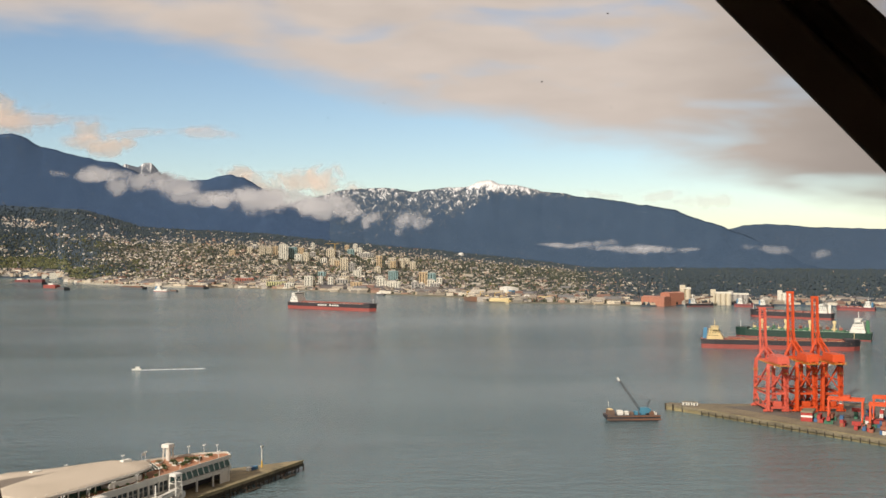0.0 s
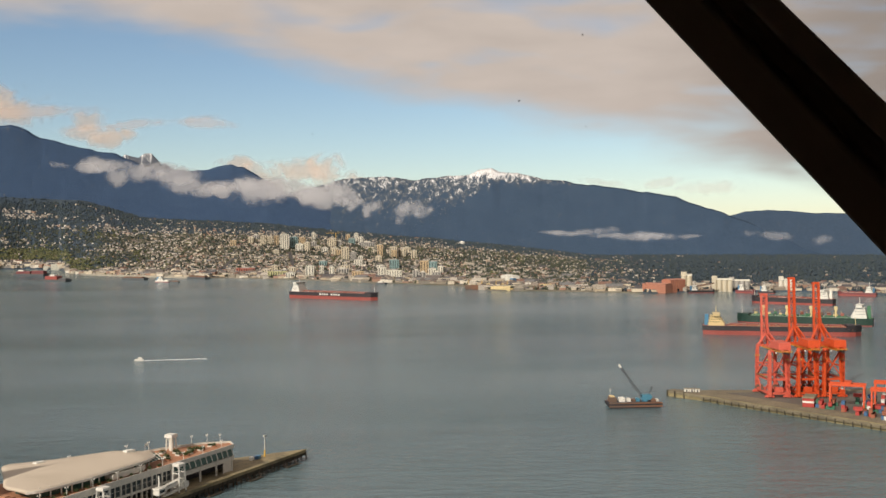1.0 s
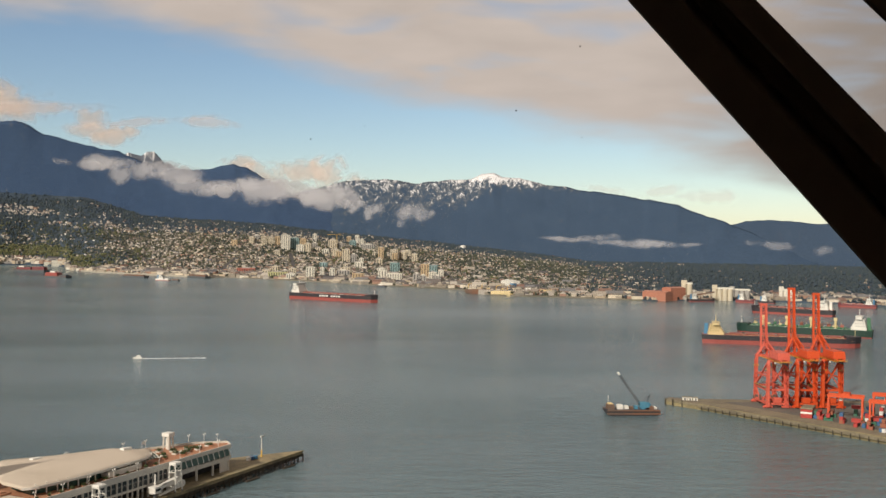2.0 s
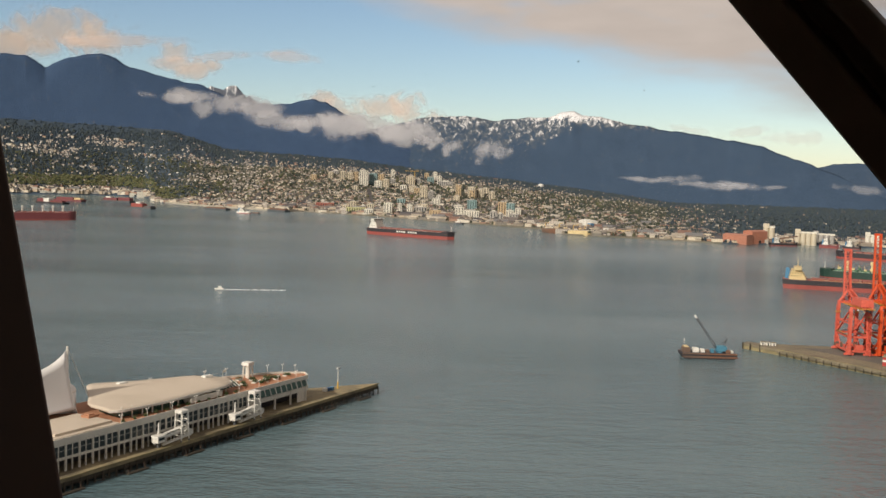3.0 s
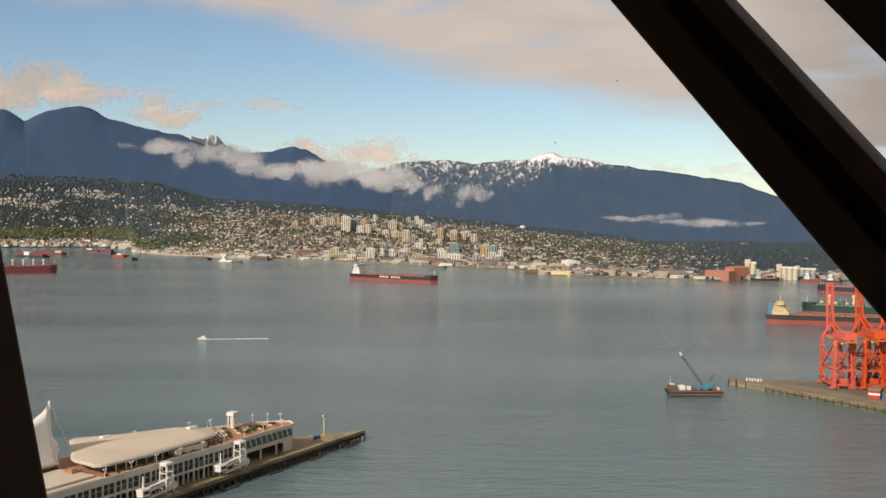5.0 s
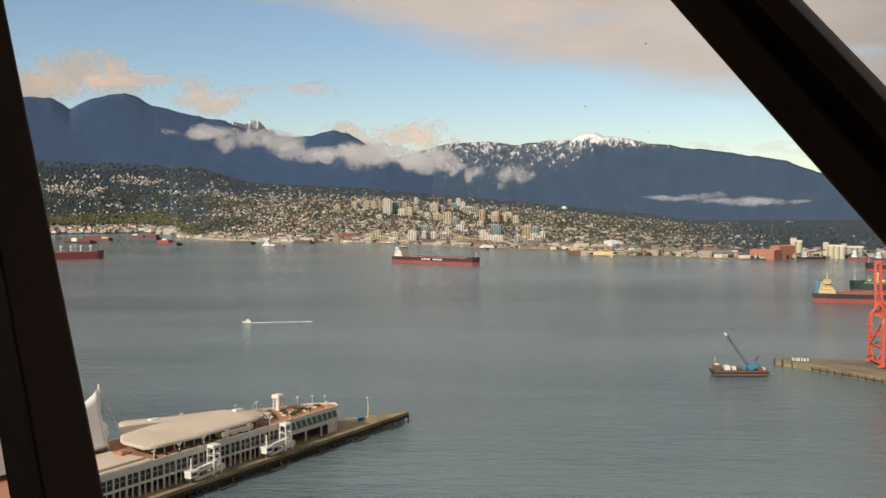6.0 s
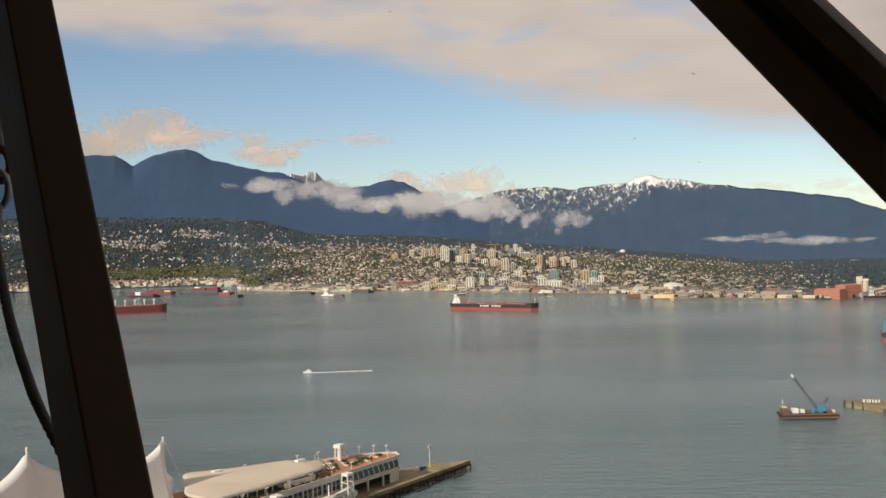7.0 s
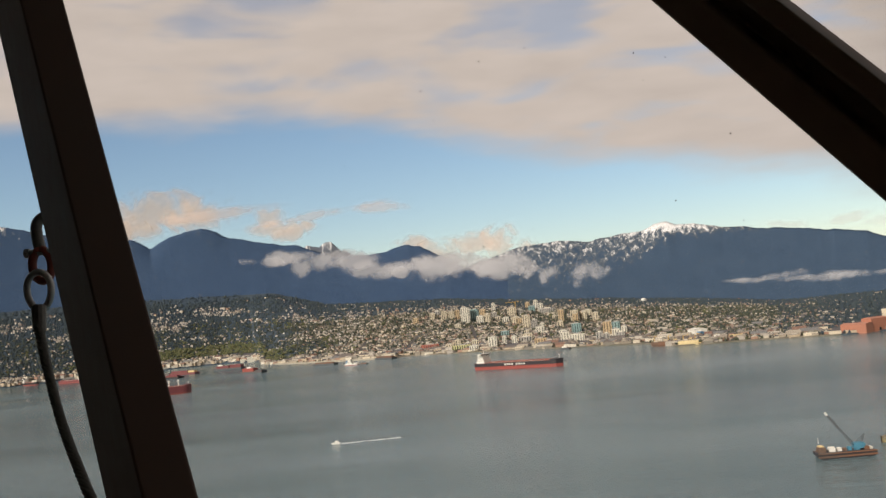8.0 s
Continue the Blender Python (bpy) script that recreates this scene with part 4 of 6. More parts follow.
ship(529, 1305, heading_of(0.955, -0.30), 196, 30, 11.4, 5.4, M_HULL_RED, M_HULL_BLACK, M_DECK_RED, "empty bulk carrier with cream deckhouse and red boot-topping", house=M_CREAM, funnel=M_BLUE, house_h=15.5, hatches=7)
ship(622, 1452, heading_of(-0.86, 0.51), 186, 28, 10.5, 1.2, M_HULL_RED, M_HULL_GREEN, M_DECK_GREEN, "dark green cargo ship with green hatch covers", cranes=4, crane_paint=M_CREAM, cargo=M_DECK_GREEN, hatches=8, funnel=M_DECK_GREEN)
ship(765, 1835, heading_of(-0.75, 0.66), 150, 24, 11.5, 3.5, M_HULL_RED, M_HULL_BLACK, M_DECK_RED, "black-hulled freighter with white deckhouse", hatches=6, funnel=M_WHITE, house_h=16)
ship(715, 2193, 0, 58, 13, 5.5, 1.0, M_HULL_RED, M_HULL_BLACK, M_RUSTY, "small dark coaster at the far wharf", hatches=2, house_l=13, house_h=11, mast=False)
ship(985, 2040, heading_of(-0.8, 0.6), 75, 15, 6.5, 2.5, M_HULL_RED, M_HULL_MAROON, M_DECK_RED, "red-hulled coaster near the far shore", hatches=3, house_l=16, house_h=12, mast=False)
ship(803, 2168, heading_of(0.7, -0.6), 42, 12, 6.0, 2.0, M_HULL_RED, M_HULL_MAROON, M_RUSTY, "short tug-like ship by the silos", hatches=1, house_l=14, house_h=12, mast=False)
ship(840, 2146, heading_of(0.8, -0.5), 36, 11, 5.0, 1.2, M_HULL_RED, M_HULL_BLACK, M_RUSTY, "short white workboat by the silos", hatches=1, house_l=14, house_h=11, mast=False)
ship(-1945, 3790, heading_of(0.8, -0.6), 110, 20, 10.0, 3.0, M_HULL_RED, M_HULL_BLACK, M_DECK_RED, "dark freighter off the western shore", hatches=4, house_l=18, house_h=16)
ship(-1715, 3640, heading_of(-0.9, 0.4), 130, 20, 9.0, 3.0, M_HULL_RED, M_HULL_MAROON, M_DECK_RED, "brown-hulled freighter off the western shore", hatches=5, house_l=18, house_h=15)


def barge(x, y, heading, length, beam, depth, hull, label, loads, name="barge"):
    """A flat barge with raked ends, bollards and its loads: (from, to, across, height, paint, kind)."""
    t = thing(name, x, y, 0, heading, label, "barge")
    side = [(-length / 2 + 2.5, -0.8), (length / 2 - 2.5, -0.8), (length / 2, depth * 0.6), (length / 2, depth), (-length / 2, depth), (-length / 2, depth * 0.6)]
    part("hull", Shape().loft([[(a, b, c) for a, c in side] for b in (-beam / 2, beam / 2)]), hull, t)
    part("deck_edge", Shape().box(-length / 2, length / 2, -beam / 2 - 0.2, -beam / 2 + 0.2, depth - 0.7, depth + 0.25).box(-length / 2, length / 2, beam / 2 - 0.2, beam / 2 + 0.2, depth - 0.7, depth + 0.25), M_RUSTY, t)
    for a in (-0.45, 0.0, 0.45):
        part("bollard", Shape().rod((a * length, -beam * 0.44, depth), (a * length, -beam * 0.44, depth + 0.9), 0.3, None, 8), M_LATTICE, t)
    for a, b, w, h, m, nm in loads:
        part(nm, Shape().box(a, b, -w / 2, w / 2, depth, depth + h).box(a + 0.4, b - 0.4, -w / 2 + 0.4, w / 2 - 0.4, depth + h, depth + h + 0.3), m, t)
    return t


def deck_gear(x, y, heading, length, deck, paints, seed):
    """Low boxes, pipes and posts spread along a ship's deck, each a thing lashed on it."""
    gr = random.Random(seed)
    for k in range(14):
        u = -0.28 + 0.64 * k / 13
        c, sn = math.cos(radians(heading)), math.sin(radians(heading))
        a, b = u * length, gr.uniform(-8, 8)
        m = gr.choice(paints)
        g = thing("deck_crate", x + a * c - b * sn, y + a * sn + b * c, deck, heading + gr.uniform(-3, 3), "weathered crate lashed on the ship's deck", "crate", "crates on deck")
        l, w, h = gr.uniform(3, 7), gr.uniform(2, 4), gr.uniform(1.6, 4.2)
        part("crate_body", Shape().box(-l / 2, l / 2, -w / 2, w / 2, 0, h), m, g)
        part("crate_lid", Shape().box(-l / 2 - 0.2, l / 2 + 0.2, -w / 2 - 0.2, w / 2 + 0.2, h, h + 0.3), m, g)
        part("lifting_post", Shape().rod((l * 0.3, 0, h + 0.3), (l * 0.3, 0, h + gr.uniform(1.5, 5)), 0.25, None, 6), M_CREAM, g)


deck_gear(622, 1452, heading_of(-0.86, 0.51), 186, 12.6, (M_DECK_GREEN, M_DECK_RED, M_RUSTY, M_CREAM), 61)
barge(-866, 3020, heading_of(74, -37), 80, 24, 6, M_LATTICE, "loaded barge with red and white cargo at anchor", ((-36, 6, 20, 9, M_HULL_RED, "cargo"), (-20, -4, 16, 13, M_WHITE, "cargo"), (12, 36, 18, 3, M_LATTICE, "cargo")))
barge(-1083, 3483, heading_of(116, -48), 120, 24, 6, M_LATTICE, "long barge with white and maroon cargo", ((-50, 4, 18, 7, M_HULL_MAROON, "cargo"), (-44, -24, 12, 11, M_WHITE, "cargo"), (10, 56, 18, 9, M_HULL_MAROON, "cargo")))
barge(-1200, 3215, heading_of(145, -90), 130, 24, 5, M_HULL_BLACK, "black-hulled barge with a red and white load", ((-60, -30, 18, 9, M_HULL_MAROON, "cargo"), (-30, -5, 18, 10, M_WHITE, "cargo"), (0, 55, 16, 4, M_HULL_MAROON, "cargo")))
barge(-1225, 3436, heading_of(104, -47), 120, 22, 6, M_HULL_MAROON, "maroon barge carrying pale boxes", ((-50, 20, 16, 6, M_HULL_MAROON, "cargo"), (25, 52, 16, 5, M_CREAM, "cargo")))
barge(-668, 3095, heading_of(72, -38), 82, 20, 6, M_LATTICE, "dark empty barge by the breakwater", ((-34, 30, 14, 2.5, M_RUSTY, "cargo"),))
barge(-490, 3115, heading_of(71, -78), 95, 18, 6, M_LATTICE, "long dark barge along the shore", ((-40, 40, 12, 3, M_RUSTY, "cargo"),))
barge(-520, 2905, heading_of(1, -0.4), 26, 10, 3, M_LATTICE, "small dark pontoon behind the ferry", ((-9, 9, 6, 1.5, M_RUSTY, "cargo"),))
ship(-556, 2925, heading_of(1, -0.5), 46, 12, 4.5, 1.5, M_HULL_RED, M_WHITE, M_WHITE, "small white ferry under way", hatches=1, house_l=22, house_h=11, mast=False, name="ferry")
barge(370, 2345, heading_of(80, -30), 55, 14, 4, M_LATTICE, "low dark barge beside the shipyard", ((-20, 18, 9, 2, M_RUSTY, "cargo"),))
barge(40, 2690, heading_of(60, -50), 30, 9, 4, M_LATTICE, "small dark work barge off the quay", ((-10, 6, 6, 3, M_WHITE, "cargo"),))


def crane_barge():
    """A derrick barge: flat hull, deckhouse, containers, blue slewing crane with a lattice boom."""
    t = barge(203, 786, 0, 41, 15, 4.2, M_HULL_BLACK, "black derrick barge with light-blue crane and white deckhouse",
              ((-19, -14, 8, 3.6, M_RUSTY, "deckhouse"), (-18.4, -15, 6, 4.4, M_CREAM, "wheelhouse"), (-11.5, -7, 5, 3.0, M_WHITE, "site_cabin"), (-5.5, -2.5, 4, 2.2, M_WHITE, "site_cabin"), (-1.5, 1.0, 5, 1.6, M_RUSTY, "scrap_pile"), (2, 4.5, 4, 2.4, M_CYAN, "tool_container"), (13, 16.5, 7, 2.0, M_RUSTY, "winch"), (17, 19, 5, 1.4, M_WHITE, "locker")), "crane_barge")
    part("fender_strip", Shape().box(-20.7, 20.7, -7.8, -7.5, 1.0, 2.2), M_RUSTY, t)
    cr = part("crane_house", Shape().box(6, 13, -2.6, 2.6, 5.4, 9.5).box(10.5, 14.2, -2.2, 2.2, 6.0, 8.6).rod((9, 0, 4.2), (9, 0, 5.5), 2.6, None, 12), M_CYAN, t, "light blue crane house")
    part("cab_window", Shape().box(5.9, 6.05, -2.2, 0.2, 7.4, 9.0), M_DARKGLASS, cr)
    boom = Shape()
    p, q = Vector((7, 0, 7)), Vector((-9.5, 0, 30))
    side, up = Vector((0, 1, 0)), (q - p).normalized().cross(Vector((0, 1, 0)))
    ch = [(a, b) for a in (-0.9, 0.9) for b in (-0.8, 0.8)]
    n = 11
    for a, b in ch:
        boom.beam(p + side * a * 0.5 + up * b * 0.4, p.lerp(q, 0.12) + side * a + up * b, 0.28).beam(p.lerp(q, 0.12) + side * a + up * b, q + side * a * 0.35 + up * b * 0.35, 0.28)
    for k in range(1, n):
        u, v = p.lerp(q, k / n), p.lerp(q, (k + 1) / n)
        for a in (-0.9, 0.9):
            boom.beam(u + side * a + up * 0.8, v + side * a - up * 0.8, 0.14)
        for b in (-0.8, 0.8):
            boom.beam(u + side * 0.9 + up * b, v - side * 0.9 + up * b, 0.14)
    part("boom", boom, M_LATTICE, cr, "dark lattice boom with pale tip")
    part("boom_tip", Shape().beam(q, q + (q - p).normalized() * 2.6, 1.4), M_WHITE, cr, "white boom tip")
    part("gantry", Shape().beam((12, -1.5, 9.4), (14.5, -1.2, 15), 0.4).beam((12, 1.5, 9.4), (14.5, 1.2, 15), 0.4).beam((14.5, -1.2, 15), (14.5, 1.2, 15), 0.4).beam((8, 0, 9.5), (14.5, 0, 15), 0.3), M_LATTICE, cr)
    part("stay_rope", Shape().rod((14.5, 0, 15), q[:], 0.09, None, 5).rod((q + Vector((0, 0, 0)))[:], (-9.5, 0, 9), 0.07, None, 5), M_LATTICE, cr)
    part("mast", Shape().rod((-17.5, 2, 9.7), (-17.5, 2, 14), 0.14, None, 6), M_WHITE, t)


crane_barge()


def motor_boat():
    t = thing("motor_boat", -240, 1127, 0, 186, "small white motor boat leaving a pale wake", "boat")
    ring = [[(-4.5, 1.5, z), (2, 1.6 * k, z), (5.2 * k, 0, z), (2, -1.6 * k, z), (-4.5, -1.5, z)] for z, k in ((-0.4, 0.85), (1.5, 1.0))]
    part("hull", Shape().loft(ring), M_WHITE, t)
    part("cabin", Shape().prism([(-3, -1.1), (1.5, -1.0), (1.5, 1.0), (-3, 1.1)], 1.5, 3.6, 0.85), M_WHITE, t)
    part("windscreen", Shape().box(1.35, 1.55, -0.9, 0.9, 2.2, 3.1), M_DARKGLASS, t)


motor_boat()
wake = Shape()
wr = random.Random(5)
for k in range(260):
    s = wr.random() ** 2.1
    x = -233 + s * 64
    y = 1127.5 + s * 9 + wr.gauss(0, 0.7 + 1.2 * s)
    l, w = wr.uniform(0.8, 3.0), wr.uniform(0.2, 0.6) * (1.05 - s)
    wake.add([(x - l, y, 0.03), (x, y - w, 0.05), (x + l, y, 0.03), (x, y + w, 0.05), (x, y, 0.25)], [(0, 1, 4), (1, 2, 4), (2, 3, 4), (3, 0, 4)])
solid("wake_foam", wake, M_FOAM, "thin pale trail of foam behind the boat", "foam", "stuff")


# ================= container terminal with gantry cranes =================
M_QUAY = material("worn_quay_concrete", (0.23, 0.195, 0.13), 0.9, vary=0.3, grain=0.5, patch=0.7, second=(0.12, 0.105, 0.075))
M_QUAYSIDE = material("stained_quay_wall", (0.30, 0.25, 0.13), 0.9, vary=0.3, grain=0.7, patch=0.8, second=(0.15, 0.12, 0.07))
M_TIMBER = material("wet_dark_timber", (0.06, 0.05, 0.035), 0.85, vary=0.35, grain=1.2, patch=0.6)
M_ASPHALT = material("yard_asphalt", (0.12, 0.115, 0.10), 0.9, vary=0.2, grain=0.4, patch=0.5, second=(0.20, 0.18, 0.15))

quay_plan = [(243, 834), (262, 806), (347, 664), (425, 535), (760, 535), (760, 812), (316, 829), (262, 834), (249, 842)]
pier = thing("container_pier", 0, 0, 0, 0, "worn concrete container terminal pier with a pointed end", "pier", kind="structure")
part("quay_slab", Shape().prism(quay_plan, 2.6, 4.4), M_QUAY, pier)
part("quay_wall", Shape().prism([(x + (1.2 if i in (1, 2, 3) else 0), y) for i, (x, y) in enumerate(quay_plan)], -3.0, 2.6), M_QUAYSIDE, pier, "stained yellow-brown quay wall")
inner = [(285, 818), (352, 700), (436, 560), (740, 560), (740, 800), (330, 815)]
part("yard_surface", Shape().prism(inner, 4.3, 4.46), M_ASPHALT, pier)
n_edge = 46
ea_, eb_ = Vector((262, 806, 0)), Vector((425, 535, 0))
for k in range(n_edge):
    a = ea_.lerp(eb_, (k + 0.03) / n_edge)
    b = ea_.lerp(eb_, (k + 0.95) / n_edge)
    part("kerb_beam", Shape().beam(a + Vector((0.3, 0, 4.62)), b + Vector((0.3, 0, 4.62)), 0.7, 0.45), M_QUAYSIDE, pier)
    c = ea_.lerp(eb_, (k + 0.5) / n_edge)
    part("fender_pile", Shape().rod(c + Vector((-0.7, -0.5, -2)), c + Vector((-0.7, -0.5, 3.4)), 0.42, None, 8), M_TIMBER, pier)
part("ledge", Shape().beam(ea_ + Vector((-0.4, -0.3, 2.2)), eb_ + Vector((-0.4, -0.3, 2.2)), 1.0, 0.5), M_QUAY, pier)
for x, y in ((246, 836), (250, 829), (256, 823)):
    part("dolphin_pile", Shape().rod((x - 3, y - 3, -2), (x - 3, y - 3, 5.4), 0.6, None, 8), M_TIMBER, pier)
for k, (x, y) in enumerate(((257, 827), (261, 826), (265, 824))):
    hut = thing("site_hut", x, y, 4.4, -2, "small white hut near the pier end", "hut", "huts on the pier end")
    part("hut_wall", Shape().box(-1.6, 1.6, -1.3, 1.3, 0, 2.5), M_WHITE, hut)
    part("hut_roof", Shape().prism([(-1.8, -1.5), (1.8, -1.5), (1.8, 1.5), (-1.8, 1.5)], 2.5, 2.9, 0.9), M_QUAY, hut)
    part("hut_door", Shape().box(-0.45, 0.45, -1.36, -1.3, 0, 2.0), M_DARKGLASS, hut)


def gantry_crane(x, y, girder, apex, tip, main, house, label):
    """A quay crane with its boom raised: bogies, sill and portal beams, four legs, braces, girder, machinery house, apex frame, stays, boom, cab, stairs."""
    t = thing("gantry_crane", x, y, 4.46, -3, label, "crane", "quay cranes in a row")
    W, G = 7.2, 30.0           # half width along the quay, rail gauge
    for sx in (-1, 1):
        for yy in (0, -G):
            bg = part("bogie", Shape().box(sx * W - 3.6, sx * W + 3.6, yy - 0.8, yy + 0.8, 0.5, 1.9).box(sx * W - 2.2, sx * W + 2.2, yy - 0.7, yy + 0.7, 1.9, 2.8), main, t)
            for k in range(4):
                part("wheel", Shape().rod((sx * W - 2.7 + 1.8 * k, yy - 0.3, 0.42), (sx * W - 2.7 + 1.8 * k, yy + 0.3, 0.42), 0.42, None, 10), M_LATTICE, bg)
            top = girder - 1 if yy else girder + 1
            part("leg", Shape().beam((sx * W, yy, 2.6), (sx * (W - 0.4 if yy == 0 else W - 0.8), yy + (0 if yy == 0 else 2.0), top), 2.3, 2.0), main, t)
        part("sill_beam", Shape().beam((sx * W, 0, 3.4), (sx * W, -G, 3.4), 1.7, 1.9), main, t)
        part("upper_portal_beam", Shape().beam((sx * W, 0, 24.0), (sx * (W - 0.5), -G + 1.5, 24.0), 0.9, 1.1), main, t)
        part("portal_beam", Shape().beam((sx * W, 0, 14.0), (sx * W, -G + 1, 14.0), 1.3, 1.9), main, t)
        part("brace", Shape().beam((sx * W, -1, 15), (sx * (W - 0.5), -G + 2.5, girder - 2), 1.0), main, t)
        part("knee_brace", Shape().beam((sx * W, -1, 12.5), (sx * W, -11, 3.8), 0.8).beam((sx * W, -G + 1, 12.5), (sx * W, -G + 11, 3.8), 0.8), main, t)
        part("handrail", Shape().beam((sx * (W + 1.2), 0, 16.1), (sx * (W + 1.2), -G, 16.1), 0.12).beam((sx * (W + 1.2), 0, 15.6), (sx * (W + 1.2), -G, 15.6), 0.1), M_YELLOW, t, "yellow walkway rail")
        part("walkway", Shape().box(sx * (W + 0.2), sx * (W + 1.3), -G, 0, 14.9, 15.05), M_RUSTY, t)
    for yy, z in ((0, 3.4), (-G, 3.4), (0, 14.0), (-G + 1, 14.0), (0, girder), (-G + 2, girder - 1.5)):
        part("cross_beam", Shape().beam((-W, yy, z), (W, yy, z), 1.3, 1.6), main, t)
    g = Shape()
    for sx in (-1, 1):
        g.beam((sx * 2.6, 4, girder), (sx * 2.6, -G - 17, girder), 1.2, 2.2)
    for k in range(9):
        g.beam((-2.6, 3 - 6 * k, girder), (2.6, 3 - 6 * k, girder), 0.7)
    part("girder", g, main, t)
    mh = part("machinery_house", Shape().prism([(-4.8, -G - 14), (4.8, -G - 14), (4.8, -G + 8), (-4.8, -G + 8)], girder + 1.2, girder + 6.6, 0.92), house, t, "painted machinery house")
    part("roof_vent", Shape().box(-1.5, 1.5, -G - 6, -G - 2, girder + 5.5, girder + 6.4), house, mh)
    part("end_platform", Shape().box(-4.5, 4.5, -G - 18.5, -G - 15, girder - 0.2, girder).beam((-4.5, -G - 18.5, girder + 1.1), (4.5, -G - 18.5, girder + 1.1), 0.12).beam((-4.5, -G - 15, girder + 1.1), (-4.5, -G - 18.5, girder + 1.1), 0.12), M_YELLOW, t, "yellow end platform")
    for sx in (-1, 1):
        part("apex_leg", Shape().beam((sx * (W - 0.4), 0, girder), (sx * 1.6, -3.0, apex), 1.6), main, t)
        part("back_stay", Shape().beam((sx * 1.6, -3.0, apex), (sx * 2.6, -G + 1, girder + 1), 1.0), main, t)
        part("fore_stay", Shape().beam((sx * 1.6, -3.0, apex), (sx * 2.0, 4.5, girder + (tip - girder) * 0.55), 0.3), main, t)
    part("apex_beam", Shape().beam((-2.4, -3.0, apex), (2.4, -3.0, apex), 1.2), main, t)
    b = Shape()
    p, q = Vector((0, 3.5, girder + 0.5)), Vector((0, 6.0, tip - 4.46))
    for sx in (-1, 1):
        b.beam(p + Vector((sx * 2.3, 0, 0)), q + Vector((sx * 2.0, 0, 0)), 1.4, 2.2)
    n = 10
    for k in range(n + 1):
        c = p.lerp(q, k / n)
        b.beam(c + Vector((-2.2, 0, 0)), c + Vector((2.2, 0, 0)), 0.6)
        if k < n:
            d = p.lerp(q, (k + 1) / n)
            b.beam(c + Vector((-2.2, 0, 0)), d + Vector((2.2, 0, 0)), 0.35)
    part("boom", b, main, t, "raised crane boom")
    part("boom_head", Shape().box(-2.8, 2.8, 5.0, 7.4, tip - 5.2, tip - 3.4), main, t)
    cab = part("operator_cab", Shape().box(-1.3, 1.3, -12.0, -9.0, girder - 5.0, girder - 2.2), M_WHITE, t, "white operator cab")
    part("cab_glass", Shape().box(-1.1, 1.1, -9.05, -8.9, girder - 4.6, girder - 2.8), M_DARKGLASS, cab)
    part("trolley", Shape().box(-2.4, 2.4, -13, -8, girder - 2.0, girder - 1.2), M_RUSTY, t)
    part("spreader", Shape().box(-6.1, 6.1, -11.6, -9.4, 17.0, 17.7).rod((-2, -10.5, 17.7), (-2, -10.5, girder - 1.5), 0.09, None, 5).rod((2, -10.5, 17.7), (2, -10.5, girder - 1.5), 0.09, None, 5), M_LATTICE, t, "dark spreader beam on ropes")
    st = Shape()
    for k in range(12):
        z0, z1 = 3 + (girder - 6) * k / 12, 3 + (girder - 6) * (k + 1) / 12
        y0, y1 = (-G - 1.6, -G - 4.6) if k % 2 else (-G - 4.6, -G - 1.6)
        st.beam((W - 0.3, y0, z0), (W - 0.3, y1, z1), 0.5, 0.2)
    for yy in (-G - 1.4, -G - 4.8):
        st.beam((W - 0.3, yy, 0.5), (W - 0.3, yy, girder - 3), 0.3)
    part("stair_tower", st, main, t)
    part("electric_house", Shape().box(-3, 3, -G - 1.2, -G + 1.4, 4.3, 8.2), house, t)
    # drive boxes at the feet, cross braces of the land side, walkways and lamps along the girder, lift shaft
    for sx in (-1, 1):
        for yy in (0, -G):
            part("drive_box", Shape().box(sx * W - 1.5, sx * W + 1.5, yy - 1.5, yy + 1.5, 3.0, 5.4).box(sx * W - 0.9, sx * W + 0.9, yy - 1.9, yy + 1.9, 5.4, 6.3), main if yy else M_RUSTY, t)
            part("leg_ladder", Shape().beam((sx * (W + 1.3), yy + 0.5, 5), (sx * (W + 1.1), yy + 0.5, girder - 3), 0.35).beam((sx * (W + 1.3), yy - 0.5, 5), (sx * (W + 1.1), yy - 0.5, girder - 3), 0.35), house, t)
            for z in (9.5, 20.0, 29.5):
                part("landing", Shape().box(sx * W - 2.0, sx * W + 2.0, yy - 2.2, yy + 2.2, z, z + 0.25).box(sx * W - 2.0, sx * W + 2.0, yy - 2.2, yy - 2.05, z + 0.9, z + 1.1), M_YELLOW if z > 25 else main, t)
        part("girder_walkway", Shape().box(sx * 3.6 - 0.5, sx * 3.6 + 0.5, -G - 17, 4, girder - 1.0, girder - 0.8).beam((sx * 4.1, -G - 17, girder + 0.3), (sx * 4.1, 4, girder + 0.3), 0.16), M_YELLOW, t, "yellow girder walkway")
        part("floodlight", Shape().box(sx * 4.6 - 0.4, sx * 4.6 + 0.4, -G - 8, -G - 6.6, girder - 2.4, girder - 1.3), M_WHITE, t)
    part("cross_brace", Shape().beam((-W, -G + 0.4, 15), (W, -G + 1.6, girder - 3), 0.7).beam((W, -G + 0.4, 15), (-W, -G + 1.6, girder - 3), 0.7), main, t)
    part("festoon", Shape().box(2.9, 3.2, -G - 14, 2, girder - 3.2, girder - 1.6), M_LATTICE, t, "dark hanging cable festoon")
    part("lift_shaft", Shape().box(-W - 1.4, -W + 0.6, -G - 2.8, -G - 1.0, 1.0, girder - 4), main, t)
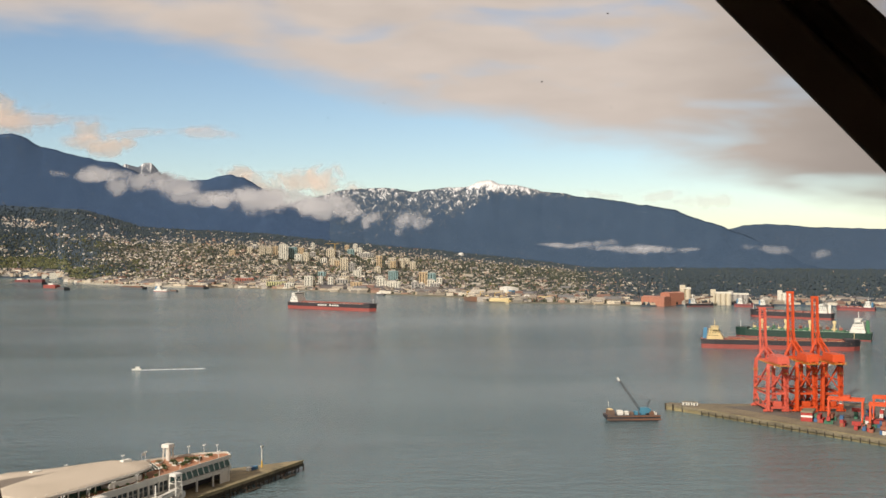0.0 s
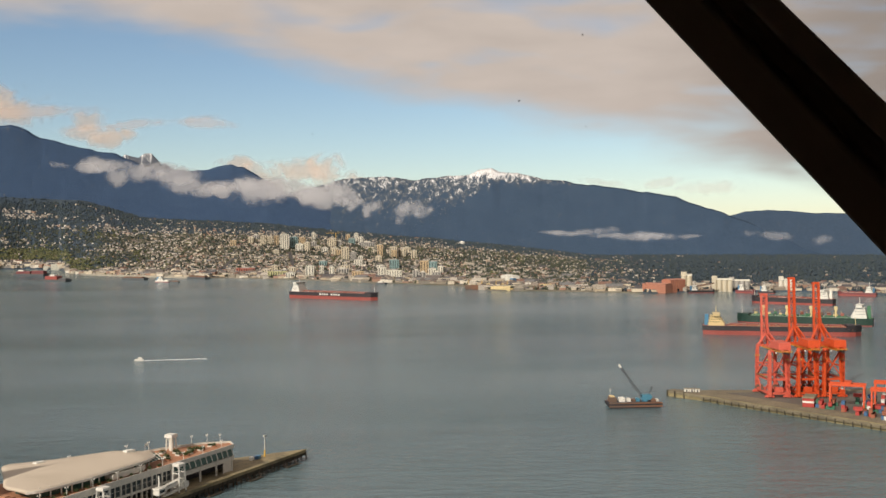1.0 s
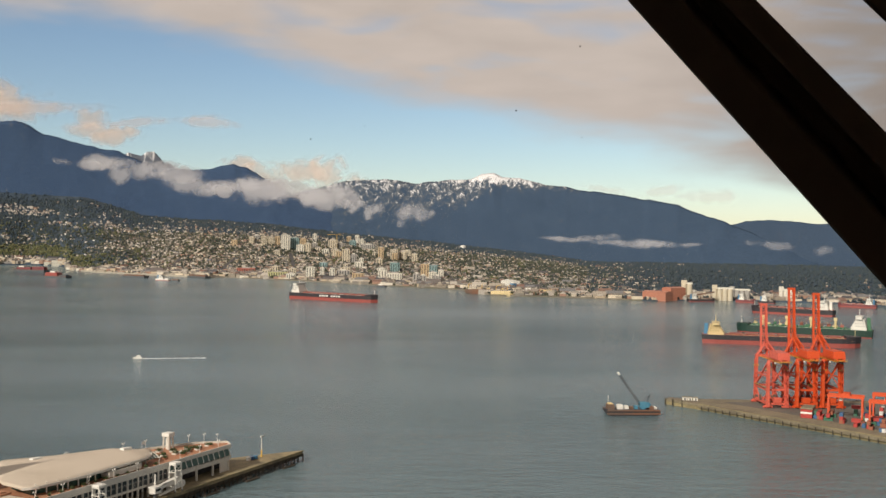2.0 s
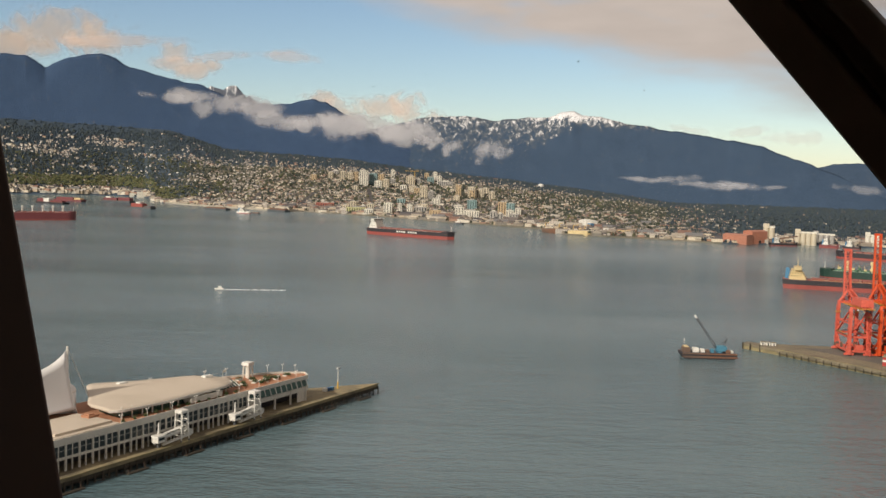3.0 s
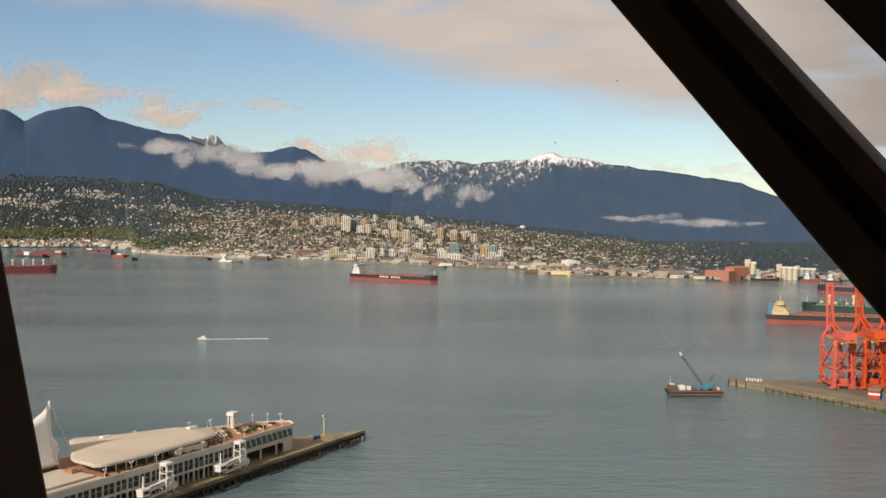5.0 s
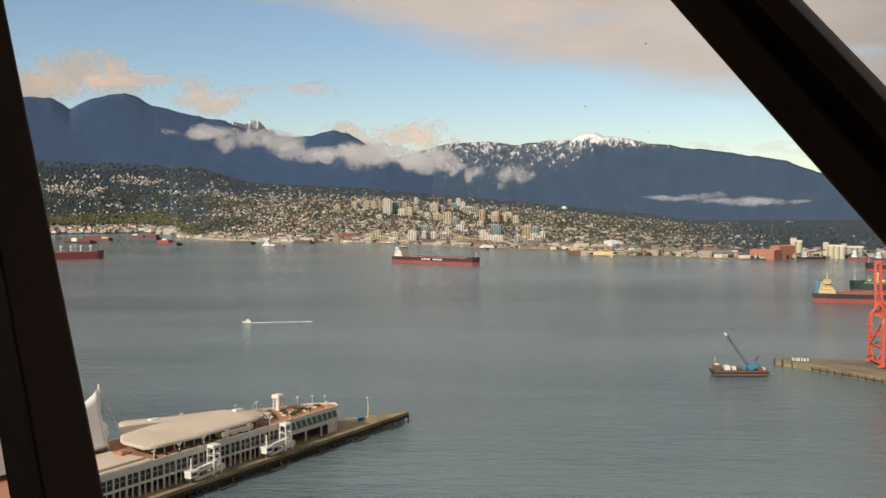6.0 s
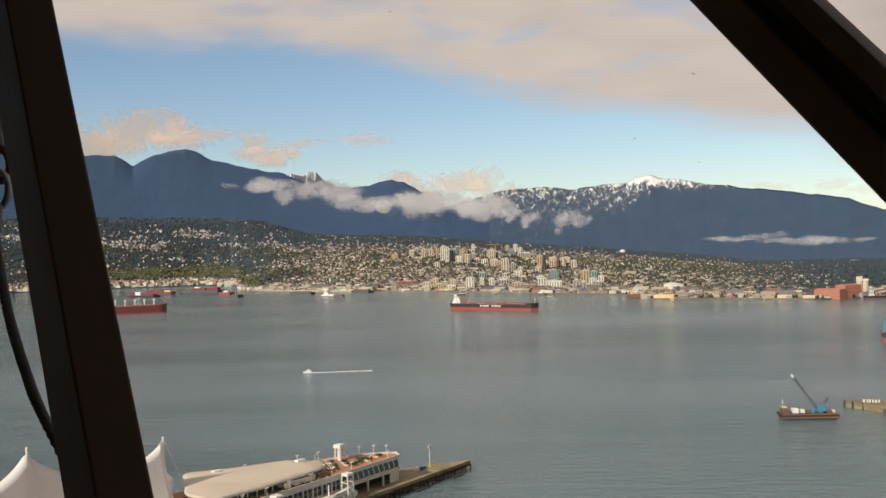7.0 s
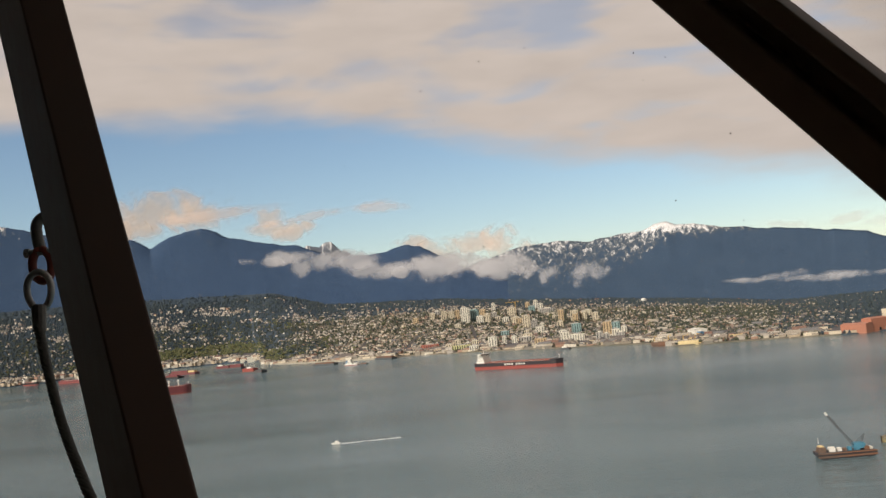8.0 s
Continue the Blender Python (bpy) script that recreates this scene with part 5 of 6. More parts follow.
    part("tie_strut", Shape().beam((-W, -0.4, 24), (W, -0.4, 24), 0.8).beam((-W, -0.5, 15), (0, -0.5, 24), 0.5).beam((W, -0.5, 15), (0, -0.5, 24), 0.5), main, t)
    part("cable_reel", Shape().rod((-W - 1.2, -G * 0.5, 6.2), (-W - 0.6, -G * 0.5, 6.2), 2.3, None, 16), M_RUSTY, t, "round cable reel")
    return t


gantry_crane(319.5, 818, 37.5, 47.0, 82.0, M_PINK, M_PINK, "faded pinkish-red quay gantry crane with raised boom")
gantry_crane(342, 817, 39.0, 52.0, 95.0, M_ORANGE, M_ORANGE, "bright orange quay gantry crane with tall raised boom")
gantry_crane(362, 816, 39.0, 54.0, 91.0, M_ORANGE, M_ORANGE, "bright orange quay gantry crane with raised boom")


def yard_gantry(x, y, turn, label):
    """A rubber-tyred yard gantry: four legs, wheels, top girders, trolley."""
    t = thing("yard_gantry", x, y, 4.46, turn, label, "crane", "yard gantries")
    for sx in (-1, 1):
        for sy in (-1, 1):
            part("leg", Shape().beam((sx * 5.5, sy * 11.5, 1.4), (sx * 4.2, sy * 11.5, 16.5), 1.1), M_ORANGE, t)
            part("tyre", Shape().rod((sx * 5.5, sy * 11.5 - 0.5, 0.75), (sx * 5.5, sy * 11.5 + 0.5, 0.75), 0.75, None, 12), M_LATTICE, t, "black rubber tyre")
        part("girder", Shape().beam((sx * 4.2, -12.5, 17.2), (sx * 4.2, 12.5, 17.2), 1.2, 1.8), M_ORANGE, t)
    for sy in (-1, 1):
        part("sill_beam", Shape().beam((-6.5, sy * 11.5, 2.0), (6.5, sy * 11.5, 2.0), 1.2), M_ORANGE, t)
        part("brace", Shape().beam((-5, sy * 11.5, 6), (4.4, sy * 11.5, 15), 0.5), M_ORANGE, t)
        part("engine_box", Shape().box(-2.2, 2.2, sy * 11.5 - 1.0, sy * 11.5 + 1.0, 2.6, 5.2), M_WHITE if sy < 0 else M_RUSTY, t)
    part("trolley", Shape().box(-4.6, 4.6, -3, 2, 18.1, 19.6), M_ORANGE, t)
    part("cab", Shape().box(-1.2, 1.2, 2.2, 4.4, 13.6, 16.0), M_WHITE, t, "white driver's cab")
    return t


for x, y, turn in ((349, 738, 60), (366, 709, 60), (385, 742, 60), (402, 700, 60)):
    yard_gantry(x, y, turn, "orange rubber-tyred yard gantry crane")

CONTAINER_PAINT = [paint("container_" + n, c, 0.6) for n, c in (("red", (0.42, 0.05, 0.04)), ("blue", (0.05, 0.13, 0.26)), ("white", (0.66, 0.65, 0.62)), ("rust", (0.32, 0.11, 0.06)), ("green", (0.05, 0.16, 0.10)))]
crng = random.Random(11)


def container(x, y, z, turn, long, mat, word):
    t = thing("shipping_container", x, y, z, turn, word + " steel shipping container stacked on the yard", "container", "containers on the pier")
    s = Shape().box(-long / 2, long / 2, -1.22, 1.22, 0, 2.55)
    part("shell", s, mat, t)
    ribs = Shape()
    for k in range(int(long / 0.9)):
        a = -long / 2 + 0.5 + 0.9 * k
        ribs.box(a, a + 0.25, -1.26, -1.22, 0.15, 2.4).box(a, a + 0.25, 1.22, 1.26, 0.15, 2.4)
    part("rib", ribs, mat, t)
    part("lock_rod", Shape().rod((long / 2 + 0.04, -0.4, 0.2), (long / 2 + 0.04, -0.4, 2.4), 0.04, None, 5).rod((long / 2 + 0.04, 0.4, 0.2), (long / 2 + 0.04, 0.4, 2.4), 0.04, None, 5), M_STEEL, t)


WORD = ("red", "blue", "white", "rust-brown", "green")
for k in range(46):
    x, y = 328 + crng.random() * 72, 757 - crng.random() * 70
    x = max(x, 350 - (y - 690) * 0.5 + 6)
    stack = crng.choice((1, 1, 2, 2, 3))
    for j in range(stack):
        i = crng.choice((0, 0, 1, 2, 3, 3, 4))
        container(x, y, 4.46 + 2.57 * j, 59 if crng.random() < 0.8 else 149, crng.choice((6.1, 12.2)), CONTAINER_PAINT[i], WORD[i])
shed = thing("yard_shed", 327, 752, 4.46, 59, "red yard building with a white band among the cranes", "building")
part("wall", Shape().box(-9, 9, -4, 4, 0, 6.5), CONTAINER_PAINT[0], shed)
part("roof", Shape().prism([(-9.5, -4.5), (9.5, -4.5), (9.5, 4.5), (-9.5, 4.5)], 6.5, 7.3, 0.92), M_QUAY, shed)
part("band", Shape().box(-9.05, 9.05, -4.06, 4.06, 3.0, 4.4), M_WHITE, shed, "white painted band")
part("door", Shape().box(-2, 2, -4.1, -4.0, 0, 2.9), M_DARKGLASS, shed)


# ================= cruise terminal pier =================
M_APRON = material("timber_apron", (0.32, 0.26, 0.15), 0.9, vary=0.3, grain=0.8, patch=0.8, second=(0.11, 0.095, 0.065))
M_CONCRETE = material("pale_precast_concrete", (0.70, 0.67, 0.60), 0.8, vary=0.08, grain=0.8, patch=0.25)
M_BRICK = material("terracotta_paving", (0.42, 0.20, 0.11), 0.85, vary=0.2, grain=1.5, patch=0.4, second=(0.50, 0.30, 0.19))
M_ROOFWHITE = material("cream_roof_membrane", (0.60, 0.52, 0.42), 0.8, vary=0.10, grain=0.5, patch=0.6, second=(0.47, 0.40, 0.31))
M_FABRIC = material("white_tent_fabric", (0.86, 0.85, 0.83), 0.6, vary=0.04, grain=0.4, patch=0.15)
M_GREENGLASS = material("green_tinted_glazing", (0.045, 0.11, 0.09), 0.15, vary=0.2, grain=0.6, patch=0.4)
M_SHADOWGAP = material("painted_hall_shade", (0.05, 0.05, 0.05), 0.9, vary=0.3, grain=0.4)
M_LEAF = material("shrub_leaf", (0.06, 0.09, 0.03), 0.9, vary=0.4, grain=3, patch=0.6, second=(0.15, 0.11, 0.05))
BASE, TURN = (-36.0, 626.0), heading_of(0.483, 0.876)


def local(x, y, z=0.0):
    c, s = math.cos(radians(TURN)), math.sin(radians(TURN))
    return (BASE[0] + x * c - y * s, BASE[1] + x * s + y * c, z)


def berth_thing(name, x, y, z, label, category, group="", turn=0.0, kind=""):
    p = local(x, y, z)
    return thing(name, p[0], p[1], p[2], TURN + turn, label, category, group, kind)


wharf = berth_thing("cruise_pier", 0, 0, 0, "long timber-decked cruise ship pier on dark piles", "pier", kind="structure")
plan = [(-330, 0), (-1, 0), (0.5, 1.2), (-1, 3), (-37, 26), (-46, 45), (-90, 62), (-330, 78)]
part("deck", Shape().prism(plan, 4.1, 5.5), M_APRON, wharf)
part("deck_edge", Shape().box(-330, 0, -0.35, 0.35, 5.5, 5.95), M_QUAYSIDE, wharf, "yellowed timber edge beam")
part("fascia", Shape().box(-330, -0.5, 0.4, 0.9, 2.4, 4.1), M_TIMBER, wharf)
part("understructure", Shape().prism([(x, y + (2.5 if y < 5 else -2)) for x, y in plan], 1.2, 4.1, 0.985), M_TIMBER, wharf)
pile = None
for k in range(82):
    m = Matrix.Translation((-1.5 - 4.0 * k, 0.2 if k % 3 else -0.5, 0))
    if pile is None:
        pile = part("pile", Shape().rod((0, 0, -3), (0, 0, 4.3), 0.42, None, 8), M_TIMBER, wharf)
        pile.matrix_basis = m
    else: again(pile, m)
for k in range(9):
    f = berth_thing("floating_fender", -20 - 36 * k, -3.2, 0, "long dark floating camel log beside the pier", "fender", "fender logs along the pier")
    part("log", Shape().rod((-6, 0, 0.25), (6, 0, 0.25), 0.55, None, 8).rod((-6, 1.1, 0.2), (6, 1.1, 0.2), 0.5, None, 8), M_TIMBER, f)
    part("chain", Shape().rod((-5, 0.6, 0.3), (-5, 2.8, 4.2), 0.08, None, 5).rod((5, 0.6, 0.3), (5, 2.8, 4.2), 0.08, None, 5), M_RUSTY, f)

hall = berth_thing("terminal_building", 0, 0, 5.5, "white concrete cruise terminal with window rows and roof plaza", "building")
hall.scale = (1, 1, 1.075)
FY = 8.2
foot = [(-330, FY + 0.9), (-62, FY + 0.9), (-56, 15), (-65, 26), (-73, 31.5), (-89, 39), (-120, 50), (-330, 72)]
# near-black core stands in for the shade inside the bays
part("core_wall", Shape().prism([(x, y + (7.0 if y < 12 else 0)) for x, y in foot], 0, 4.9).prism(foot, 4.9, 11.6), M_SHADOWGAP, hall, "recessed hall wall painted dark as shade")
slab = [(-330, FY), (-61, FY), (-55, 15.0), (-64, 26.5), (-73, 32.2), (-89, 40), (-120, 51), (-330, 73)]
part("plaza_slab", Shape().prism(slab, 11.4, 12.2), M_CONCRETE, hall)
part("plaza_paving", Shape().prism([(x, y + (0.6 if y < 12 else -0.6)) for x, y in slab], 12.2, 12.26), M_BRICK, hall, "terracotta paved roof plaza")
part("parapet", Shape().box(-330, -61, FY - 0.25, FY + 0.15, 11.2, 13.2), M_CONCRETE, hall)
tipwall = Shape()
tp = [(-61, FY), (-55, 15.0), (-64, 26.5), (-73, 32.2), (-89, 40), (-120, 51)]
for (x0, y0), (x1, y1) in zip(tp, tp[1:]):
    tipwall.beam((x0, y0, 12.4), (x1, y1, 12.4), 0.4, 1.5)
part("tip_parapet", tipwall, M_CONCRETE, hall)
for z, h in ((4.7, 1.0), (10.3, 0.9)):
    part("floor_band", Shape().box(-330, -112, FY - 0.2, FY + 0.6, z, z + h), M_CONCRETE, hall)
part("floor_band", Shape().box(-112, -61, FY - 0.2, FY + 0.6, 5.2, 7.4), M_CONCRETE, hall)
col = pane_u = pane_m = None
pitch = 7.3
for k in range(30):
    x = -113 - pitch * k
    if col is None: col = part("column", Shape().box(-0.34, 0.34, FY - 0.35, FY + 0.6, 0, 11.3), M_CONCRETE, hall)
    m = Matrix.Translation((x, 0, 0))
    if k == 0: col.matrix_basis = m
    else: again(col, m)
    for j in range(2):
        mm = Matrix.Translation((x - 0.42 - j * 3.45, 0, 0))
        if pane_u is None:
            pane_u = part("window", Shape().box(-3.15, 0, FY + 0.35, FY + 0.5, 8.2, 10.3), M_DARKGLASS, hall)
            pane_m = part("window", Shape().box(-3.15, 0, FY + 0.35, FY + 0.5, 5.7, 8.06), M_DARKGLASS, hall)
            mul = part("mullion", Shape().box(-3.43, -3.17, FY - 0.1, FY + 0.6, 5.7, 10.3), M_CONCRETE, hall)
            low = part("mullion", Shape().box(-3.48, -3.12, FY - 0.1, FY + 0.6, 0, 4.7), M_CONCRETE, hall)
            sill = part("transom", Shape().box(-3.15, 0.0, FY + 0.2, FY + 0.4, 8.06, 8.2), M_CONCRETE, hall)
            for o in (pane_u, pane_m, mul, low, sill): o.matrix_basis = mm
        else:
            for o in (pane_u, pane_m, mul, sill): again(o, mm)
            if j == 0: again(low, mm)
# slanted glazing round the pier-head hall
slant = rib = None
for k in range(11):
    x = -63 - 4.55 * k
    m = Matrix.Translation((x, 0, 0))
    if slant is None:
        slant = part("slanted_window", Shape().add([(-4.1, FY - 0.9, 8.0), (0, FY - 0.9, 8.0), (0, FY + 0.5, 11.4), (-4.1, FY + 0.5, 11.4), (-4.1, FY - 0.6, 8.0), (0, FY - 0.6, 8.0), (0, FY + 0.8, 11.4), (-4.1, FY + 0.8, 11.4)],
                                                   [(0, 1, 2, 3), (7, 6, 5, 4), (0, 4, 5, 1), (3, 2, 6, 7), (0, 3, 7, 4), (1, 5, 6, 2)]), M_GREENGLASS, hall, "slanted green glazing")
        rib = part("glazing_rib", Shape().beam((0.2, FY - 1.0, 7.8), (0.2, FY + 0.4, 11.5), 0.45, 0.5), M_WHITE, hall)
        tall = part("column", Shape().box(-0.4, 0.4, FY - 0.4, FY + 0.5, 0, 8.0), M_CONCRETE, hall)
        for o in (slant, rib, tall): o.matrix_basis = m
    else:
        again(slant, m)
        again(rib, m)
        if k % 3 == 0: again(tall, m)
part("infill_wall", Shape().box(-70, -63, FY + 0.3, FY + 0.7, 0, 5.2).box(-112, -103, FY + 0.3, FY + 0.7, 0, 5.2), M_CONCRETE, hall)

# long cambered roof with its glazed storey
top = berth_thing("roof_pavilion", 0, 0, 18.68, "long pavilion with a cambered cream roof and glazed sides", "building")
near = curve_through(((-196, 19.5), (-192, 15.5), (-168, 11.8), (-125, 13.0), (-116, 16.5), (-110, 21)))
far = curve_through(((-196, 30), (-193, 36), (-184, 45), (-172, 60), (-168, 60), (-150, 47), (-128, 37), (-116, 29.5), (-110, 22)))


def roof_rows(thick):
    rows = []
    for k in range(31):
        x = -196 + 86 * k / 30
        a, b = near(x), far(x)
        lift = 0.25 + 0.75 * min(1.0, (x + 198) / 30) * min(1.0, (-108 - x) / 16)
        rows.append([(x, a + (b - a) * j / 10, 4.2 + 3.2 * lift * math.sin(math.pi * (0.06 + 0.50 * j / 10)) - thick) for j in range(11)])
    return rows


up, dn = roof_rows(0.0), roof_rows(0.9)
part("roof", Shape().loft([u + list(reversed(d)) for u, d in zip(up, dn)]), M_ROOFWHITE, top, "cambered cream roof", True)
eave = Shape()
for p, q in zip(up[:-1], up[1:]):
    eave.beam((p[0][0], p[0][1] - 0.15, p[0][2] - 0.45), (q[0][0], q[0][1] - 0.15, q[0][2] - 0.45), 0.4, 1.1)
part("eave", eave, M_CONCRETE, top)
part("glazed_wall", Shape().prism([(-190, 20), (-168, 15.5), (-128, 17), (-117, 21), (-118, 27), (-150, 42), (-172, 52), (-186, 36)], 0, 4.6), M_GREENGLASS, top, "dark green glazed storey")
post = None
for k in range(14):
    x = -190 + 5.5 * k
    m = Matrix.Translation((x, near(x) + 2.2, 0))
    if post is None:
        post = part("post", Shape().rod((0, 0, 0), (0, 0, 5.2), 0.32, None, 10), M_WHITE, top)
        post.matrix_basis = m
    else: again(post, m)
part("balcony", Shape().box(-152, -130, 10.6, 15.5, 0.9, 2.6).box(-152, -130, 10.6, 10.9, 2.6, 3.4), M_CONCRETE, top, "projecting concrete balcony")
part("green_canopy", Shape().add([(-134, 14.2, 2.6), (-112, 15.5, 2.6), (-112, 20.0, 5.0), (-134, 18.5, 5.0), (-134, 14.2, 2.35), (-112, 15.5, 2.35), (-112, 20.0, 4.75), (-134, 18.5, 4.75)],
                                 [(0, 1, 2, 3), (7, 6, 5, 4), (0, 4, 5, 1), (3, 2, 6, 7), (0, 3, 7, 4), (1, 5, 6, 2)]), M_GREENGLASS, top, "sloping green glass canopy")
for k in range(10):
    part("canopy_rib", Shape().beam((-133.5 + 2.35 * k, 14.15, 2.75), (-133.3 + 2.35 * k, 18.6, 5.1), 0.25, 0.3), M_CONCRETE, top)
for x in (-160, -122):
    part("roof_vent", Shape().prism([(x - 3, far(x) - 7), (x + 3, far(x) - 8), (x + 3, far(x) - 5), (x - 3, far(x) - 4)], 6.4, 8.0, 0.8), M_WHITE, top)

# white tent roofs on masts
SAIL_Y, SAIL_PEAKS = 47.0, ((-196.0, 29.0), (-268.0, 37.0), (-318.0, 35.0))


def sail_height(x, y):
    ridge_z = 0.0
    for (xa, za), (xb, zb) in zip(SAIL_PEAKS, SAIL_PEAKS[1:]):
        if xb <= x <= xa:
            s = (xa - x) / (xa - xb)
            ridge_z = za + (zb - za) * s - 12.5 * (4 * s * (1 - s)) ** 0.75
    k = max(0.0, 1 - (y - SAIL_Y) / 30.0) if y > SAIL_Y else max(0.0, 1 - (SAIL_Y - y) / 7.0)
    return 2.5 + (ridge_z - 2.5) * (0.35 * k + 0.65 * k ** 1.9)


sail = berth_thing("sail_roof", 0, 0, 18.68, "white stretched fabric tent roof rising to tall masts", "roof")
ys = [SAIL_Y - 7 + 7 * j / 8 for j in range(8)] + [SAIL_Y + 30 * j / 20 for j in range(21)]
rows = [[(x, y, sail_height(x, y)) for y in ys] for x in [-196 - 122 * i / 60 for i in range(61)]]
fab = Shape()
fab.loft(rows, close=False)
fo = part("fabric", fab, M_FABRIC, sail, "white tent fabric", True)
fo.modifiers.new("thickness", "SOLIDIFY").thickness = 0.12
end = Shape()
edge = rows[0]
end.add([(x, y, z) for x, y, z in edge] + [(x + 1.0, y, 0.0) for x, y, z in edge], [(j, j + 1, len(edge) + j + 1, len(edge) + j) for j in range(len(edge) - 1)])
eo = part("end_fabric", end, M_FABRIC, sail, "taut end panel of the tent", True)
eo.modifiers.new("thickness", "SOLIDIFY").thickness = 0.12
for x, z in SAIL_PEAKS:
    part("mast", Shape().rod((x + 1.0, SAIL_Y, -0.2), (x + 1.0, SAIL_Y, z + 1.6), 0.75, 0.5, 12), M_WHITE, sail)
    part("stay_cable", Shape().rod((x + 1.0, SAIL_Y, z + 1.0), (x + 13.0, SAIL_Y - 4, 0.0), 0.12, None, 6), M_WHITE, sail)
dome = Shape()
dome.loft([[(-195 + 6.0 * math.cos(b) * math.cos(a), 50 + 6.0 * math.cos(b) * math.sin(a), 9.0 + 4.5 * math.sin(b)) for a in [6.2832 * i / 20 for i in range(20)]] for b in [1.5 * k / 7 for k in range(8)]])
dome.prism([(-195 + 6.0 * math.cos(6.2832 * i / 20), 50 + 6.0 * math.sin(6.2832 * i / 20)) for i in range(20)], 0, 9.0)
part("drum", dome, M_FABRIC, sail, "white rounded fabric drum at the foot of the mast", True)

terrace = berth_thing("lower_terrace", 0, 0, 18.68, "stepped concrete terrace with orange timber seating", "terrace")
part("step", Shape().box(-235, -199, 9.2, 34, 0, 1.1).box(-232, -201, 12, 34, 1.1, 2.2), M_ROOFWHITE, terrace)
part("seating", Shape().box(-205, -199, 22, 27, 2.2, 3.2).box(-204, -201, 23, 26, 3.2, 3.8), M_BRICK, terrace, "orange-brown timber seating block")

# passenger gangways standing on the apron
def gangway(x, label):
    t = berth_thing("gangway_tower", x, 3.6, 5.5, label, "gangway", "passenger gangways")
    for sx in (-1, 1):
        for sy in (-1, 1):
            part("leg", Shape().beam((sx * 2.6, sy * 2.2, 0.8), (sx * 2.2, sy * 1.8, 13.5), 0.55), M_WHITE, t)
            part("wheel", Shape().rod((sx * 2.6, sy * 2.2 - 0.3, 0.5), (sx * 2.6, sy * 2.2 + 0.3, 0.5), 0.5, None, 10), M_LATTICE, t)
    part("head", Shape().box(-2.4, 2.4, -2.0, 2.0, 13.3, 14.3).prism([(-2.6, -2.2), (2.6, -2.2), (2.6, 2.2), (-2.6, 2.2)], 14.3, 14.8, 0.8), M_WHITE, t)
    for z in (3.0, 6.5, 10.0):
        part("ring_beam", Shape().beam((-2.5, -2.1, z), (2.5, -2.1, z), 0.35).beam((-2.5, 2.1, z), (2.5, 2.1, z), 0.35).beam((-2.5, -2.1, z), (-2.5, 2.1, z), 0.35).beam((2.5, -2.1, z), (2.5, 2.1, z), 0.35), M_WHITE, t)
    br = Shape()
    for k in range(3):
        z = 3.0 + 3.5 * k
        br.beam((-2.5, -2.1, z), (2.5, -2.1, z + 3.4), 0.22).beam((2.5, -2.1, z), (-2.5, -2.1, z + 3.4), 0.22)
    part("cross_brace", br, M_WHITE, t)
    part("bridge", Shape().beam((-15, -0.4, 3.6), (2, -0.4, 5.4), 1.8, 0.4).beam((-15, -0.4, 5.4), (2, -0.4, 7.2), 2.0, 0.25).beam((-15, -1.2, 4.4), (2, -1.2, 6.2), 0.15, 0.9), M_WHITE, t, "white covered walkway")
    part("lower_ramp", Shape().beam((-14, -1.6, 1.3), (4, -1.6, 2.6), 1.4, 0.5).beam((-14, -2.3, 2.4), (4, -2.3, 3.7), 0.12), M_WHITE, t)
    pl = part("platform", Shape().prism([(-17.5, -2.2), (-13, -2.2), (-12.2, 0), (-13, 2.0), (-17.5, 2.0), (-18.2, 0)], 2.6, 5.4, 1.0).prism([(-17.8, -2.5), (-12.7, -2.5), (-11.8, 0), (-12.7, 2.3), (-17.8, 2.3), (-18.6, 0)], 5.4, 5.8, 0.95), M_WHITE, t, "white boarding platform cabin")
    part("window", Shape().box(-17.0, -13.4, -2.28, -2.2, 3.7, 4.9), M_DARKGLASS, pl)
    part("small_mast", Shape().rod((-15, 0, 6.2), (-15, 0, 11.5), 0.5, 0.3, 8), M_WHITE, t)
    part("support", Shape().beam((-15, 0, 0), (-15, 0, 2.7), 1.4), M_LATTICE, t)
    part("counterweight", Shape().rod((4.2, -1.6, 3.5), (4.2, 1.6, 3.5), 1.7, None, 14), M_WHITE, t, "round white drum")
    return t


gangway(-166, "white lattice passenger gangway tower on the pier apron")
gangway(-113, "white lattice passenger gangway tower near the pier head")

# lamps, mast, tower, boxes, shrubs
def lamp_post(x, y, z, tall, heads=2):
    t = berth_thing("lamp_post", x, y, z, "white twin-headed lamp post on the promenade", "lamp", "promenade lamps")
    part("pole", Shape().rod((0, 0, 0), (0, 0, tall), 0.14, 0.10, 8), M_WHITE, t)
    part("base", Shape().rod((0, 0, 0), (0, 0, 0.5), 0.3, 0.24, 8), M_WHITE, t)
    for s in (-1, 1):
        part("arm", Shape().beam((0, 0, tall - 0.4), (s * 0.8, 0, tall), 0.12), M_WHITE, t)
        part("lamp_head", Shape().rod((s * 0.8, 0, tall - 0.1), (s * 0.8, 0, tall + 0.5), 0.32, 0.2, 8), M_WHITE, t)


for k in range(9):
    lamp_post(-70 - 16.0 * k, 9.6, 18.68, 4.2)
for x, y in ((-60, 18), (-63, 24.5), (-70, 29.5), (-80, 35), (-92, 40.5), (-104, 45), (-135, 54), (-150, 58.5), (-163, 62), (-178, 66), (-192, 69)):
    lamp_post(x, y, 18.68, 5.0)

